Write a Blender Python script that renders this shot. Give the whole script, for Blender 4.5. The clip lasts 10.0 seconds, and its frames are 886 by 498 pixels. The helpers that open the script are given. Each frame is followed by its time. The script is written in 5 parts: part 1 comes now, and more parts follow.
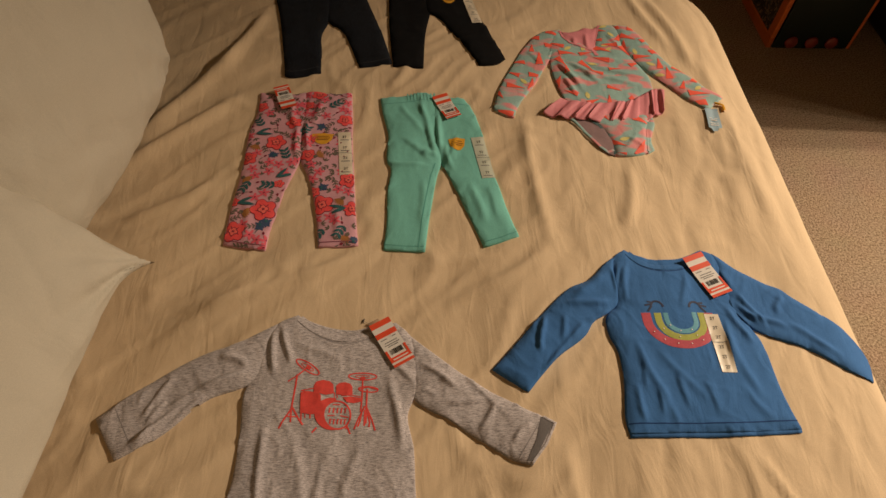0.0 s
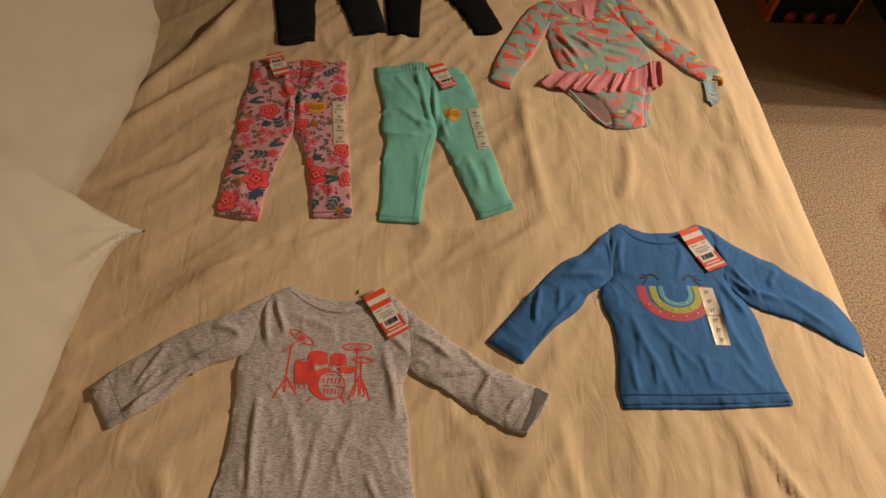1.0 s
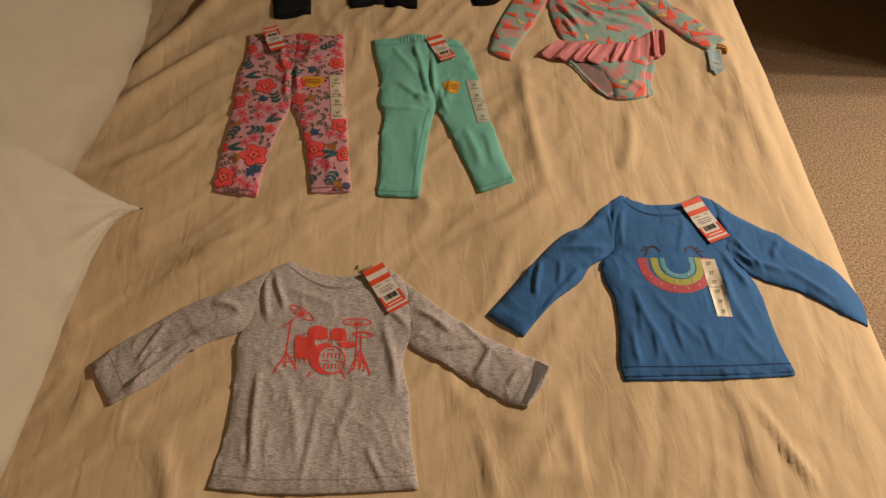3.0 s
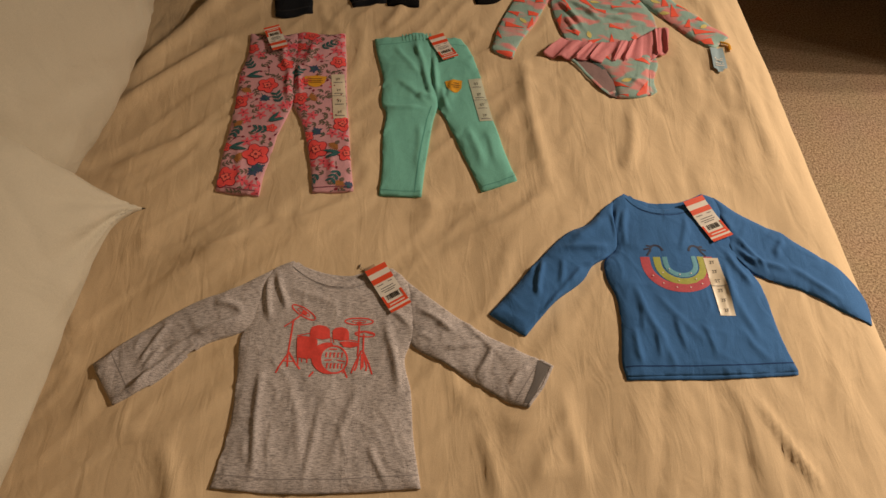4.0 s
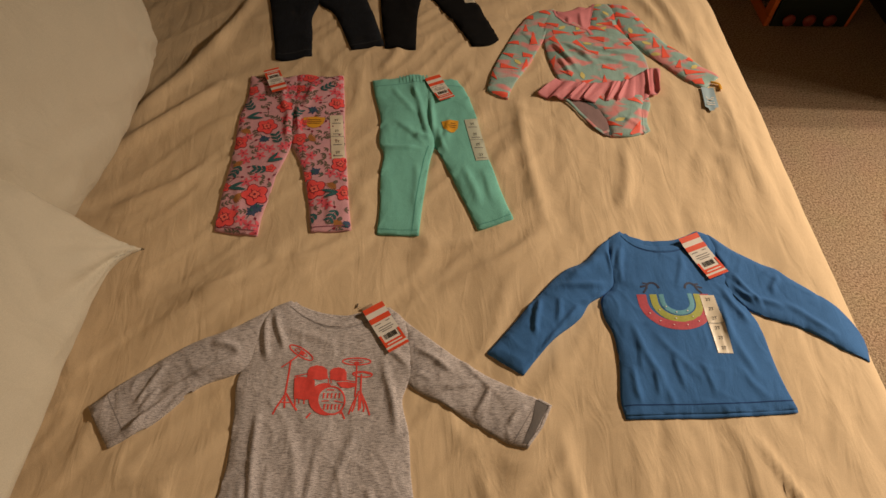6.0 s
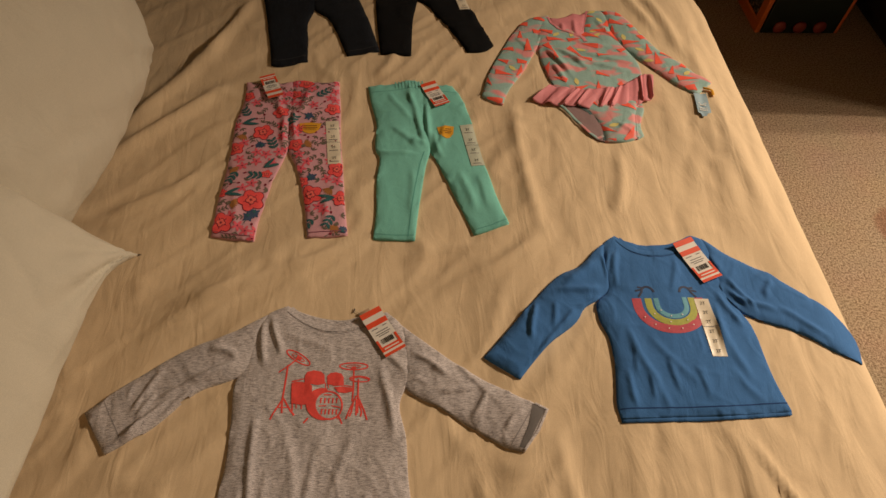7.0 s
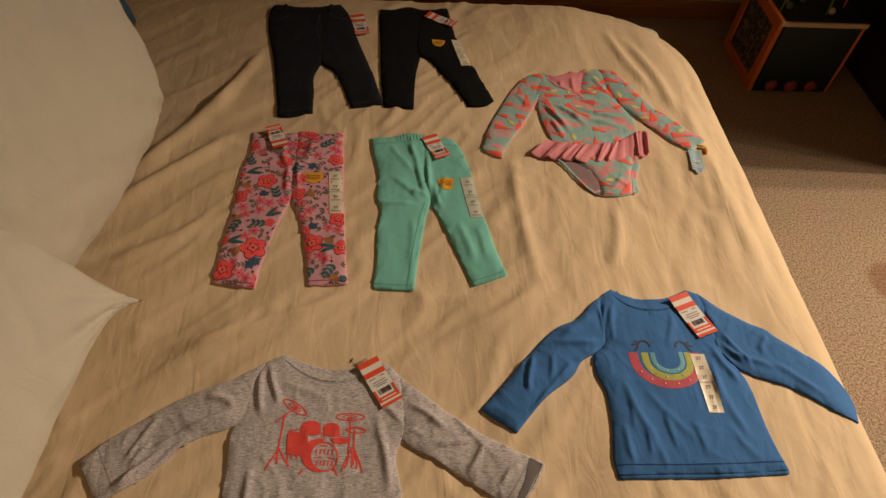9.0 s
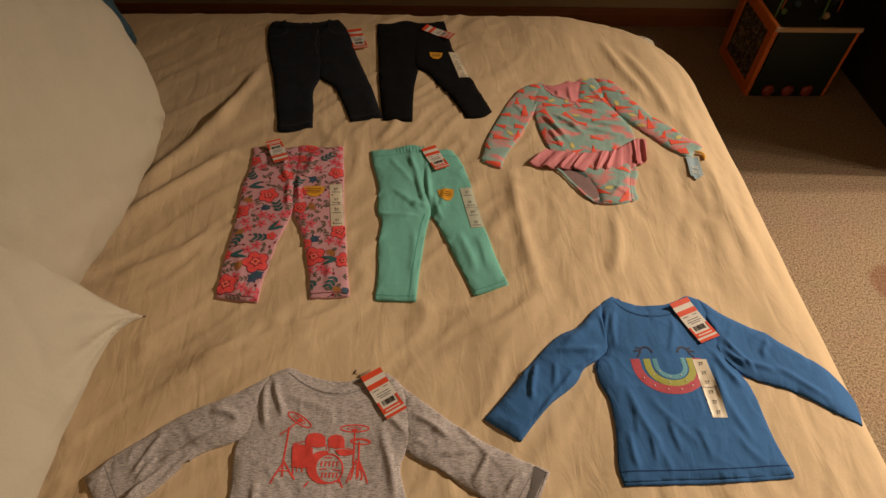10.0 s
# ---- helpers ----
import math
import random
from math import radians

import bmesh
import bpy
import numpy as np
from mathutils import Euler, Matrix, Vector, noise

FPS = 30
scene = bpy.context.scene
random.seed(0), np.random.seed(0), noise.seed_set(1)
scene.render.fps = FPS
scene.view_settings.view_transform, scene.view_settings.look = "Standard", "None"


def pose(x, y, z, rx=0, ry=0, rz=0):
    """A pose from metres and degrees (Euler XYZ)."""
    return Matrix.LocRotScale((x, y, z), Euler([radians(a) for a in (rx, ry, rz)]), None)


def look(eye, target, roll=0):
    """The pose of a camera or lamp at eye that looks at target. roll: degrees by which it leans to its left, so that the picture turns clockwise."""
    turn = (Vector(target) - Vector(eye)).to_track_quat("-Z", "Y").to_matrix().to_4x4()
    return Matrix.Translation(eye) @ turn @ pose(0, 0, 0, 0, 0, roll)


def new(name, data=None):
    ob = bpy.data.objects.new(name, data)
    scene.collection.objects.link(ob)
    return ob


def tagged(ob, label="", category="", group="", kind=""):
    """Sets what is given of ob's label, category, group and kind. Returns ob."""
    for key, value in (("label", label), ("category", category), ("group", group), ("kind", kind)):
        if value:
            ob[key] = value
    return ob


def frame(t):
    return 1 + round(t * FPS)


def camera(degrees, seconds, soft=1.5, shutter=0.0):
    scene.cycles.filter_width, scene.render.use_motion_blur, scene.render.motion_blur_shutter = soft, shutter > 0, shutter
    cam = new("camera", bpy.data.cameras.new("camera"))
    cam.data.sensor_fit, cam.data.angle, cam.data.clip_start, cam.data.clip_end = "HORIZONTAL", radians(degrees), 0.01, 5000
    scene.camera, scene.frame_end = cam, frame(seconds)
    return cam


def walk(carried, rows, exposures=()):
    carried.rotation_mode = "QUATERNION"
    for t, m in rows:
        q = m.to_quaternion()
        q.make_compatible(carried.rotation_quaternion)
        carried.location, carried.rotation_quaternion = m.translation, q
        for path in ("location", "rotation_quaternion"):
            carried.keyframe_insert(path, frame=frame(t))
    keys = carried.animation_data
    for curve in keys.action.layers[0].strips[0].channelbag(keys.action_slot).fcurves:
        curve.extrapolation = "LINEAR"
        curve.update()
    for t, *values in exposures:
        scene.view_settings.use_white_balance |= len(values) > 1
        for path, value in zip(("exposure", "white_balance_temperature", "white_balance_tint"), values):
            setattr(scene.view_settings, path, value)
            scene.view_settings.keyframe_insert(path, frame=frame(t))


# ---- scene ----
cam = camera(70.7, 10.0)
PATH = [
    (0, (0.0, 0.31, 1.574), (0.066, 1.483, -0.045), 2.8),
    (0.5, (0.0, 0.313, 1.566), (0.079, 1.441, -0.083), 3.7),
    (1, (-0.005, 0.308, 1.563), (0.086, 1.417, -0.099), 4.5),
    (1.5, (-0.003, 0.304, 1.561), (0.086, 1.412, -0.102), 4.2),
    (2, (-0.003, 0.306, 1.56), (0.084, 1.406, -0.108), 3.9),
    (2.5, (0.002, 0.306, 1.554), (0.084, 1.366, -0.14), 3.7),
    (4, (0.007, 0.308, 1.553), (0.072, 1.354, -0.15), 2.8),
    (4.5, (0.003, 0.311, 1.557), (0.074, 1.385, -0.129), 2.7),
    (5, (0.006, 0.314, 1.561), (0.067, 1.408, -0.111), 2.2),
    (5.5, (0.01, 0.315, 1.563), (0.072, 1.431, -0.095), 2.2),
    (7, (0.004, 0.31, 1.568), (0.095, 1.457, -0.068), 3.1),
    (7.5, (0.003, 0.316, 1.572), (0.089, 1.469, -0.06), 3.3),
    (8, (0.001, 0.316, 1.579), (0.099, 1.513, -0.02), 4.0),
    (8.5, (0.0, 0.315, 1.588), (0.103, 1.549, 0.017), 4.1),
    (9, (0.0, 0.312, 1.588), (0.1, 1.57, 0.036), 4.1),
    (9.5, (0.0, 0.308, 1.593), (0.089, 1.592, 0.062), 2.6),
    (10, (0.002, 0.307, 1.594), (0.095, 1.591, 0.063), 2.7),
]
walk(cam, [(t, look(eye, target, roll)) for t, eye, target, roll in PATH])


# ---- light ----
def world_and_lamps():
    w = bpy.data.worlds.new("world")
    scene.world = w
    w.use_nodes = True
    bg = w.node_tree.nodes["Background"]
    bg.inputs["Color"].default_value = (1.0, 0.78, 0.5, 1)
    bg.inputs["Strength"].default_value = 0.02
    # four bulbs in a row under the ceiling, out past the foot of the bed; feathered cones added to dim its far end
    for y, share in BULBS:
        bulb = bpy.data.lights.new("coned_bulb", "SPOT")
        bulb.energy, bulb.color, bulb.shadow_soft_size = BULB_WATTS * share, LAMP_COLOUR, 0.028
        bulb.spot_size, bulb.spot_blend = radians(98), 1.0
        new("coned_bulb", bulb).matrix_world = look((BULB_X, y, BULB_Z), (BULB_X - 1.8, y - 1.75, 0.0))


BULB_X, BULB_Z, BULB_WATTS = 3.05, 2.40, 600
BULBS = [(1.56, 0.22), (1.70, 0.20), (1.93, 0.36), (2.10, 0.22)]
LAMP_COLOUR = (1.0, 0.79, 0.585)
scene.view_settings.exposure = 0.0
world_and_lamps()

# ---- materials ----
def nodes_of(name, rough=0.8):
    m = bpy.data.materials.new(name)
    m.use_nodes = True
    nt = m.node_tree
    b = nt.nodes["Principled BSDF"]
    b.inputs["Roughness"].default_value = rough
    return m, nt, b


def node(nt, kind, **values):
    n = nt.nodes.new(kind)
    for k, v in values.items():
        n.inputs[k].default_value = v
    return n


def fabric(name, colour, dark=0.75, mottle=18.0, weave=900.0, bump=0.25, rough=0.9, sheen=0.15, streak=None, streak_colour=None, crinkle=None, crinkle_depth=0.003):
    """Woven or knitted cloth: soft mottle, fine weave, optional heather streaks."""
    m, nt, b = nodes_of(name, rough)
    tc = nt.nodes.new("ShaderNodeTexCoord")
    big = node(nt, "ShaderNodeTexNoise", Scale=mottle, Detail=4.0, Roughness=0.6)
    nt.links.new(tc.outputs["Object"], big.inputs["Vector"])
    fine = node(nt, "ShaderNodeTexNoise", Scale=weave, Detail=2.0)
    nt.links.new(tc.outputs["Object"], fine.inputs["Vector"])
    mix = nt.nodes.new("ShaderNodeMix")
    mix.data_type = "RGBA"
    mix.inputs["A"].default_value = (*[c * dark for c in colour], 1)
    mix.inputs["B"].default_value = (*colour, 1)
    ramp = node(nt, "ShaderNodeMapRange")
    ramp.inputs["From Min"].default_value, ramp.inputs["From Max"].default_value = 0.3, 0.62
    nt.links.new(big.outputs["Fac"], ramp.inputs["Value"])
    nt.links.new(ramp.outputs["Result"], mix.inputs["Factor"])
    out = mix.outputs["Result"]
    grain = nt.nodes.new("ShaderNodeMix")
    grain.data_type, grain.blend_type = "RGBA", "MULTIPLY"
    grain.inputs["Factor"].default_value = 0.35
    nt.links.new(out, grain.inputs["A"])
    nt.links.new(fine.outputs["Fac"], grain.inputs["B"])
    boost = nt.nodes.new("ShaderNodeMix")
    boost.data_type, boost.blend_type = "RGBA", "MULTIPLY"
    boost.inputs["Factor"].default_value = 1.0
    boost.inputs["B"].default_value = (1.2, 1.2, 1.2, 1)
    nt.links.new(grain.outputs["Result"], boost.inputs["A"])
    out = boost.outputs["Result"]
    if streak:
        mp = nt.nodes.new("ShaderNodeMapping")
        mp.inputs["Scale"].default_value = streak
        nt.links.new(tc.outputs["Object"], mp.inputs["Vector"])
        st = node(nt, "ShaderNodeTexNoise", Scale=1.0, Detail=5.0, Roughness=0.7)
        nt.links.new(mp.outputs["Vector"], st.inputs["Vector"])
        sr = node(nt, "ShaderNodeMapRange")
        sr.inputs["From Min"].default_value, sr.inputs["From Max"].default_value = 0.42, 0.66
        nt.links.new(st.outputs["Fac"], sr.inputs["Value"])
        sm = nt.nodes.new("ShaderNodeMix")
        sm.data_type = "RGBA"
        sm.inputs["B"].default_value = (*streak_colour, 1)
        nt.links.new(sr.outputs["Result"], sm.inputs["Factor"])
        nt.links.new(out, sm.inputs["A"])
        out = sm.outputs["Result"]
    nt.links.new(out, b.inputs["Base Color"])
    b.inputs["Sheen Weight"].default_value = sheen
    b.inputs["Specular IOR Level"].default_value = 0.2
    bp = node(nt, "ShaderNodeBump", Strength=bump, Distance=0.001)
    nt.links.new(fine.outputs["Fac"], bp.inputs["Height"])
    if crinkle:
        # small dry creases, drawn out along one way
        turn, across, along = crinkle
        mp = nt.nodes.new("ShaderNodeMapping")
        mp.inputs["Rotation"].default_value = (0, 0, radians(turn))
        mp.inputs["Scale"].default_value = (across, along, 20)
        nt.links.new(tc.outputs["Object"], mp.inputs["Vector"])
        cn = node(nt, "ShaderNodeTexNoise", Scale=1.0, Detail=3.0, Roughness=0.5, Distortion=0.8)
        nt.links.new(mp.outputs["Vector"], cn.inputs["Vector"])
        cb = node(nt, "ShaderNodeBump", Strength=1.0, Distance=crinkle_depth)
        nt.links.new(cn.outputs["Fac"], cb.inputs["Height"])
        nt.links.new(cb.outputs["Normal"], bp.inputs["Normal"])
    nt.links.new(bp.outputs["Normal"], b.inputs["Normal"])
    return m


def plain(name, colour, rough=0.6, vary=0.12, scale=60.0, metal=0.0, bump=0.0):
    """Paint, card, print or plastic with slight unevenness."""
    m, nt, b = nodes_of(name, rough)
    tc = nt.nodes.new("ShaderNodeTexCoord")
    n = node(nt, "ShaderNodeTexNoise", Scale=scale, Detail=4.0)
    nt.links.new(tc.outputs["Object"], n.inputs["Vector"])
    mix = nt.nodes.new("ShaderNodeMix")
    mix.data_type = "RGBA"
    mix.inputs["A"].default_value = (*[c * (1 - vary) for c in colour], 1)
    mix.inputs["B"].default_value = (*[min(1, c * (1 + vary)) for c in colour], 1)
    nt.links.new(n.outputs["Fac"], mix.inputs["Factor"])
    nt.links.new(mix.outputs["Result"], b.inputs["Base Color"])
    b.inputs["Metallic"].default_value = metal
    if bump:
        bp = node(nt, "ShaderNodeBump", Strength=bump, Distance=0.003)
        nt.links.new(n.outputs["Fac"], bp.inputs["Height"])
        nt.links.new(bp.outputs["Normal"], b.inputs["Normal"])
    return m


def wood(name, a, c, scale=(3, 40, 40), rough=0.45):
    m, nt, b = nodes_of(name, rough)
    tc = nt.nodes.new("ShaderNodeTexCoord")
    mp = nt.nodes.new("ShaderNodeMapping")
    mp.inputs["Scale"].default_value = scale
    nt.links.new(tc.outputs["Object"], mp.inputs["Vector"])
    n = node(nt, "ShaderNodeTexNoise", Scale=1.0, Detail=6.0, Roughness=0.65, Distortion=0.6)
    nt.links.new(mp.outputs["Vector"], n.inputs["Vector"])
    mix = nt.nodes.new("ShaderNodeMix")
    mix.data_type = "RGBA"
    mix.inputs["A"].default_value, mix.inputs["B"].default_value = (*a, 1), (*c, 1)
    nt.links.new(n.outputs["Fac"], mix.inputs["Factor"])
    nt.links.new(mix.outputs["Result"], b.inputs["Base Color"])
    return m


def carpet_material():
    m, nt, b = nodes_of("carpet_pile", 1.0)
    tc = nt.nodes.new("ShaderNodeTexCoord")
    tuft = node(nt, "ShaderNodeTexNoise", Scale=150.0, Detail=3.0, Roughness=0.7)
    worn = node(nt, "ShaderNodeTexNoise", Scale=7.0, Detail=4.0)
    for n in (tuft, worn):
        nt.links.new(tc.outputs["Object"], n.inputs["Vector"])
    ramp = nt.nodes.new("ShaderNodeValToRGB")
    ramp.color_ramp.elements[0].position, ramp.color_ramp.elements[1].position = 0.34, 0.62
    ramp.color_ramp.elements[0].color = (0.19, 0.122, 0.073, 1)
    ramp.color_ramp.elements[1].color = (0.53, 0.40, 0.28, 1)
    nt.links.new(tuft.outputs["Fac"], ramp.inputs["Fac"])
    mix = nt.nodes.new("ShaderNodeMix")
    mix.data_type, mix.blend_type = "RGBA", "MULTIPLY"
    mix.inputs["Factor"].default_value = 0.15
    nt.links.new(ramp.outputs["Color"], mix.inputs["A"])
    nt.links.new(worn.outputs["Color"], mix.inputs["B"])
    # a darker mauve patch beyond the foot of the bed, with a ragged rim
    spot = nt.nodes.new("ShaderNodeVectorMath")
    spot.operation = "DISTANCE"
    spot.inputs[1].default_value = (1.575, 1.475, 0.0)
    nt.links.new(tc.outputs["Object"], spot.inputs[0])
    rim = node(nt, "ShaderNodeTexNoise", Scale=16.0, Detail=3.0)
    nt.links.new(tc.outputs["Object"], rim.inputs["Vector"])
    ragged = nt.nodes.new("ShaderNodeMath")
    ragged.operation, ragged.inputs[1].default_value = "MULTIPLY_ADD", 0.05
    nt.links.new(rim.outputs["Fac"], ragged.inputs[0])
    nt.links.new(spot.outputs["Value"], ragged.inputs[2])
    patch_depth = node(nt, "ShaderNodeMapRange")
    for key, value in (("From Min", 0.095), ("From Max", 0.115), ("To Min", 0.6), ("To Max", 0.0)):
        patch_depth.inputs[key].default_value = value
    nt.links.new(ragged.outputs["Value"], patch_depth.inputs["Value"])
    mauve_patch = nt.nodes.new("ShaderNodeMix")
    mauve_patch.data_type, mauve_patch.blend_type = "RGBA", "MULTIPLY"
    mauve_patch.inputs["B"].default_value = (0.62, 0.36, 0.33, 1)
    nt.links.new(patch_depth.outputs["Result"], mauve_patch.inputs["Factor"])
    nt.links.new(mix.outputs["Result"], mauve_patch.inputs["A"])
    nt.links.new(mauve_patch.outputs["Result"], b.inputs["Base Color"])
    b.inputs["Specular IOR Level"].default_value = 0.1
    bp = node(nt, "ShaderNodeBump", Strength=1.0, Distance=0.007)
    nt.links.new(tuft.outputs["Fac"], bp.inputs["Height"])
    nt.links.new(bp.outputs["Normal"], b.inputs["Normal"])
    return m


SHEET = fabric("cream_cotton_sheet", (0.725, 0.555, 0.355), 0.93, 6.0, 1200.0, 0.12, 0.85, 0.05, crinkle=(8, 30, 9), crinkle_depth=0.0026)
PILLOWCASE = fabric("white_pillowcase", (0.58, 0.53, 0.425), 0.94, 5.0, 1100.0, 0.12, 0.85, 0.05, crinkle=(20, 14, 8), crinkle_depth=0.004)
TEAL_CASE = fabric("dark_teal_case", (0.030, 0.095, 0.14), 0.8, 8.0, 900.0)
GREY_KNIT = fabric("grey_heather_jersey", (0.68, 0.625, 0.62), 0.88, 30.0, 800.0, 0.3, 0.95, 0.1, (130, 1000, 400), (0.185, 0.165, 0.165), crinkle=(10, 34, 18), crinkle_depth=0.0024)
BLUE_KNIT = fabric("blue_jersey", (0.052, 0.165, 0.41), 0.88, 14.0, 900.0, 0.25, 0.9, 0.05, crinkle=(12, 30, 14), crinkle_depth=0.0026)
MINT_KNIT = fabric("mint_jersey", (0.21, 0.57, 0.49), 0.92, 12.0, 900.0, 0.2, 0.9, 0.05, crinkle=(15, 24, 12), crinkle_depth=0.0020)
PINK_KNIT = fabric("pink_jersey", (0.70, 0.37, 0.43), 0.9, 20.0, 900.0, 0.2, 0.9, 0.05)
DENIM = fabric("dark_denim", (0.006, 0.008, 0.013), 0.55, 40.0, 1200.0, 0.5, 0.85, 0.02, (700, 60, 300), (0.012, 0.015, 0.022))
BLACK_KNIT = fabric("black_jersey", (0.003, 0.003, 0.004), 0.7, 20.0, 900.0, 0.3, 0.9, 0.01)
AQUA_SWIM = fabric("aqua_swim_cloth", (0.33, 0.50, 0.465), 0.85, 25.0, 1000.0, 0.15, 0.55, 0.0, crinkle=(-60, 40, 18), crinkle_depth=0.0015)
def brushed(material, colour, across=20.0, along=40.0):
    """Dyes soft brushed clouds of another colour into a cloth."""
    nt = material.node_tree
    b = nt.nodes["Principled BSDF"]
    base = b.inputs["Base Color"].links[0].from_socket
    tc = nt.nodes.new("ShaderNodeTexCoord")
    mp = nt.nodes.new("ShaderNodeMapping")
    mp.inputs["Rotation"].default_value = (0, 0, radians(-28))
    mp.inputs["Scale"].default_value = (across, along, 8)
    nt.links.new(tc.outputs["Object"], mp.inputs["Vector"])
    cloud = node(nt, "ShaderNodeTexNoise", Scale=1.0, Detail=1.5, Roughness=0.4, Distortion=0.5)
    nt.links.new(mp.outputs["Vector"], cloud.inputs["Vector"])
    edge = node(nt, "ShaderNodeMapRange")
    edge.inputs["From Min"].default_value, edge.inputs["From Max"].default_value = 0.50, 0.60
    nt.links.new(cloud.outputs["Fac"], edge.inputs["Value"])
    mix = nt.nodes.new("ShaderNodeMix")
    mix.data_type = "RGBA"
    mix.inputs["B"].default_value = (*colour, 1)
    nt.links.new(edge.outputs["Result"], mix.inputs["Factor"])
    nt.links.new(base, mix.inputs["A"])
    nt.links.new(mix.outputs["Result"], b.inputs["Base Color"])


brushed(AQUA_SWIM, (0.72, 0.29, 0.29))
PINK_SWIM = fabric("pink_swim_ruffle", (0.74, 0.27, 0.30), 0.88, 25.0, 1000.0, 0.15, 0.6, 0.0)
LINING = fabric("pale_swim_lining", (0.30, 0.20, 0.20), 0.85, 25.0, 1000.0, 0.15, 0.7, 0.0)
CARD = plain("white_card", (0.78, 0.74, 0.68), 0.5)
RED_INK = plain("red_ink", (0.80, 0.085, 0.03), 0.5)
GREY_INK = plain("grey_ink", (0.2, 0.19, 0.18), 0.6)
BLACK_INK = plain("black_ink", (0.03, 0.03, 0.03), 0.6)
STICKER = plain("beige_sticker", (0.72, 0.64, 0.50), 0.35)
PALE_STICKER = plain("translucent_sticker", (0.52, 0.55, 0.45), 0.3)
YELLOW_STICKER = plain("amber_sticker", (0.80, 0.40, 0.04), 0.4)
BLUE_CARD = plain("pale_blue_card", (0.36, 0.50, 0.58), 0.5)
CORAL_PRINT = plain("coral_red_print", (0.80, 0.075, 0.06), 0.75, 0.2, 200)
PLASTIC = plain("clear_plastic_fastener", (0.5, 0.42, 0.33), 0.3)
CARPET = carpet_material()
WALL = plain("beige_wall_paint", (0.47, 0.40, 0.27), 0.9, 0.05, 30, 0, 0.1)
CEILING_PAINT = plain("white_ceiling_paint", (0.75, 0.73, 0.68), 0.9, 0.05, 40)
BROWN_WOOD = wood("reddish_brown_trim", (0.20, 0.065, 0.02), (0.34, 0.125, 0.04))
ORANGE_WOOD = wood("orange_painted_wood", (0.55, 0.12, 0.02), (0.68, 0.17, 0.03))
PALE_WOOD = wood("pale_maple", (0.48, 0.33, 0.2), (0.6, 0.44, 0.28))
GREEN_PAINT = plain("dark_green_paint", (0.006, 0.014, 0.010), 0.5)
DARK_WOOD = wood("black_brown_wood", (0.012, 0.008, 0.006), (0.03, 0.018, 0.012))

# ---- geometry helpers ----
def grain_noise(x, y, seed=0):
    """Smooth lattice noise of numpy arrays, about -1 to 1."""
    x, y = np.asarray(x, float), np.asarray(y, float)
    i, j = np.floor(x).astype(np.int64), np.floor(y).astype(np.int64)
    u, v = x - i, y - j
    u, v = u * u * u * (u * (u * 6 - 15) + 10), v * v * v * (v * (v * 6 - 15) + 10)

    def at(a, b):
        h = (a * 374761393 + b * 668265263 + seed * 974634777) & 0xFFFFFFFF
        h = ((h ^ (h >> 13)) * 1274126177) & 0xFFFFFFFF
        return ((h ^ (h >> 16)) & 0xFFFF) / 32767.5 - 1
    return (at(i, j) * (1 - u) + at(i + 1, j) * u) * (1 - v) + (at(i, j + 1) * (1 - u) + at(i + 1, j + 1) * u) * v


def step(a, b, x):
    t = np.clip((x - a) / (b - a), 0, 1)
    return t * t * (3 - 2 * t)


def turned(x, y, degrees):
    c, s = math.cos(radians(degrees)), math.sin(radians(degrees))
    return x * c + y * s, y * c - x * s


def crease(x, y, x0, y0, x1, y1, wide, high):
    """A soft fold along a line, fading out at its ends."""
    dx, dy = x1 - x0, y1 - y0
    n = math.hypot(dx, dy)
    s = ((x - x0) * dx + (y - y0) * dy) / n / n
    d = ((x - x0) * dy - (y - y0) * dx) / n
    d = d + 0.35 * wide * np.sin(s * 5 + x0 * 40)
    return high * np.exp(-(d / wide) ** 2) * step(-0.12, 0.25, s) * (1 - step(0.75, 1.12, s))


def tuck(x, y, x0, y0, x1, y1, wide, high):
    """A lapped fold along a line: a slow rise from the east, a steep drop to the west."""
    if y1 > y0:
        x0, y0, x1, y1 = x1, y1, x0, y0
    dx, dy = x1 - x0, y1 - y0
    n = math.hypot(dx, dy)
    s = ((x - x0) * dx + (y - y0) * dy) / n / n
    d = ((x - x0) * dy - (y - y0) * dx) / n + 0.12 * wide * np.sin(s * 6 + x0 * 50)
    side = np.where(d < 0, np.exp(-(d / wide) ** 2), np.exp(-(d / (0.3 * wide)) ** 2))
    return high * side * step(-0.05, 0.3, s) * (1 - step(0.6, 1.05, s))


BED_TOP = 0.62
BED_X0, BED_X1, BED_Y0, BED_Y1 = -1.32, 0.80, 0.13, 2.09
ROLL, CORNER = 0.065, 0.29


def edge_reach(x, y):
    """Distance past the flat top of the bed, with the way outwards; minus: on the top."""
    cx = np.clip(x, -9.0, BED_X1 - ROLL - CORNER)
    cy = np.clip(y, BED_Y0 + ROLL + CORNER, BED_Y1 - ROLL - CORNER)
    dx, dy = x - cx, y - cy
    d = np.hypot(dx, dy)
    return d - CORNER, dx / np.maximum(d, 1e-9), dy / np.maximum(d, 1e-9)


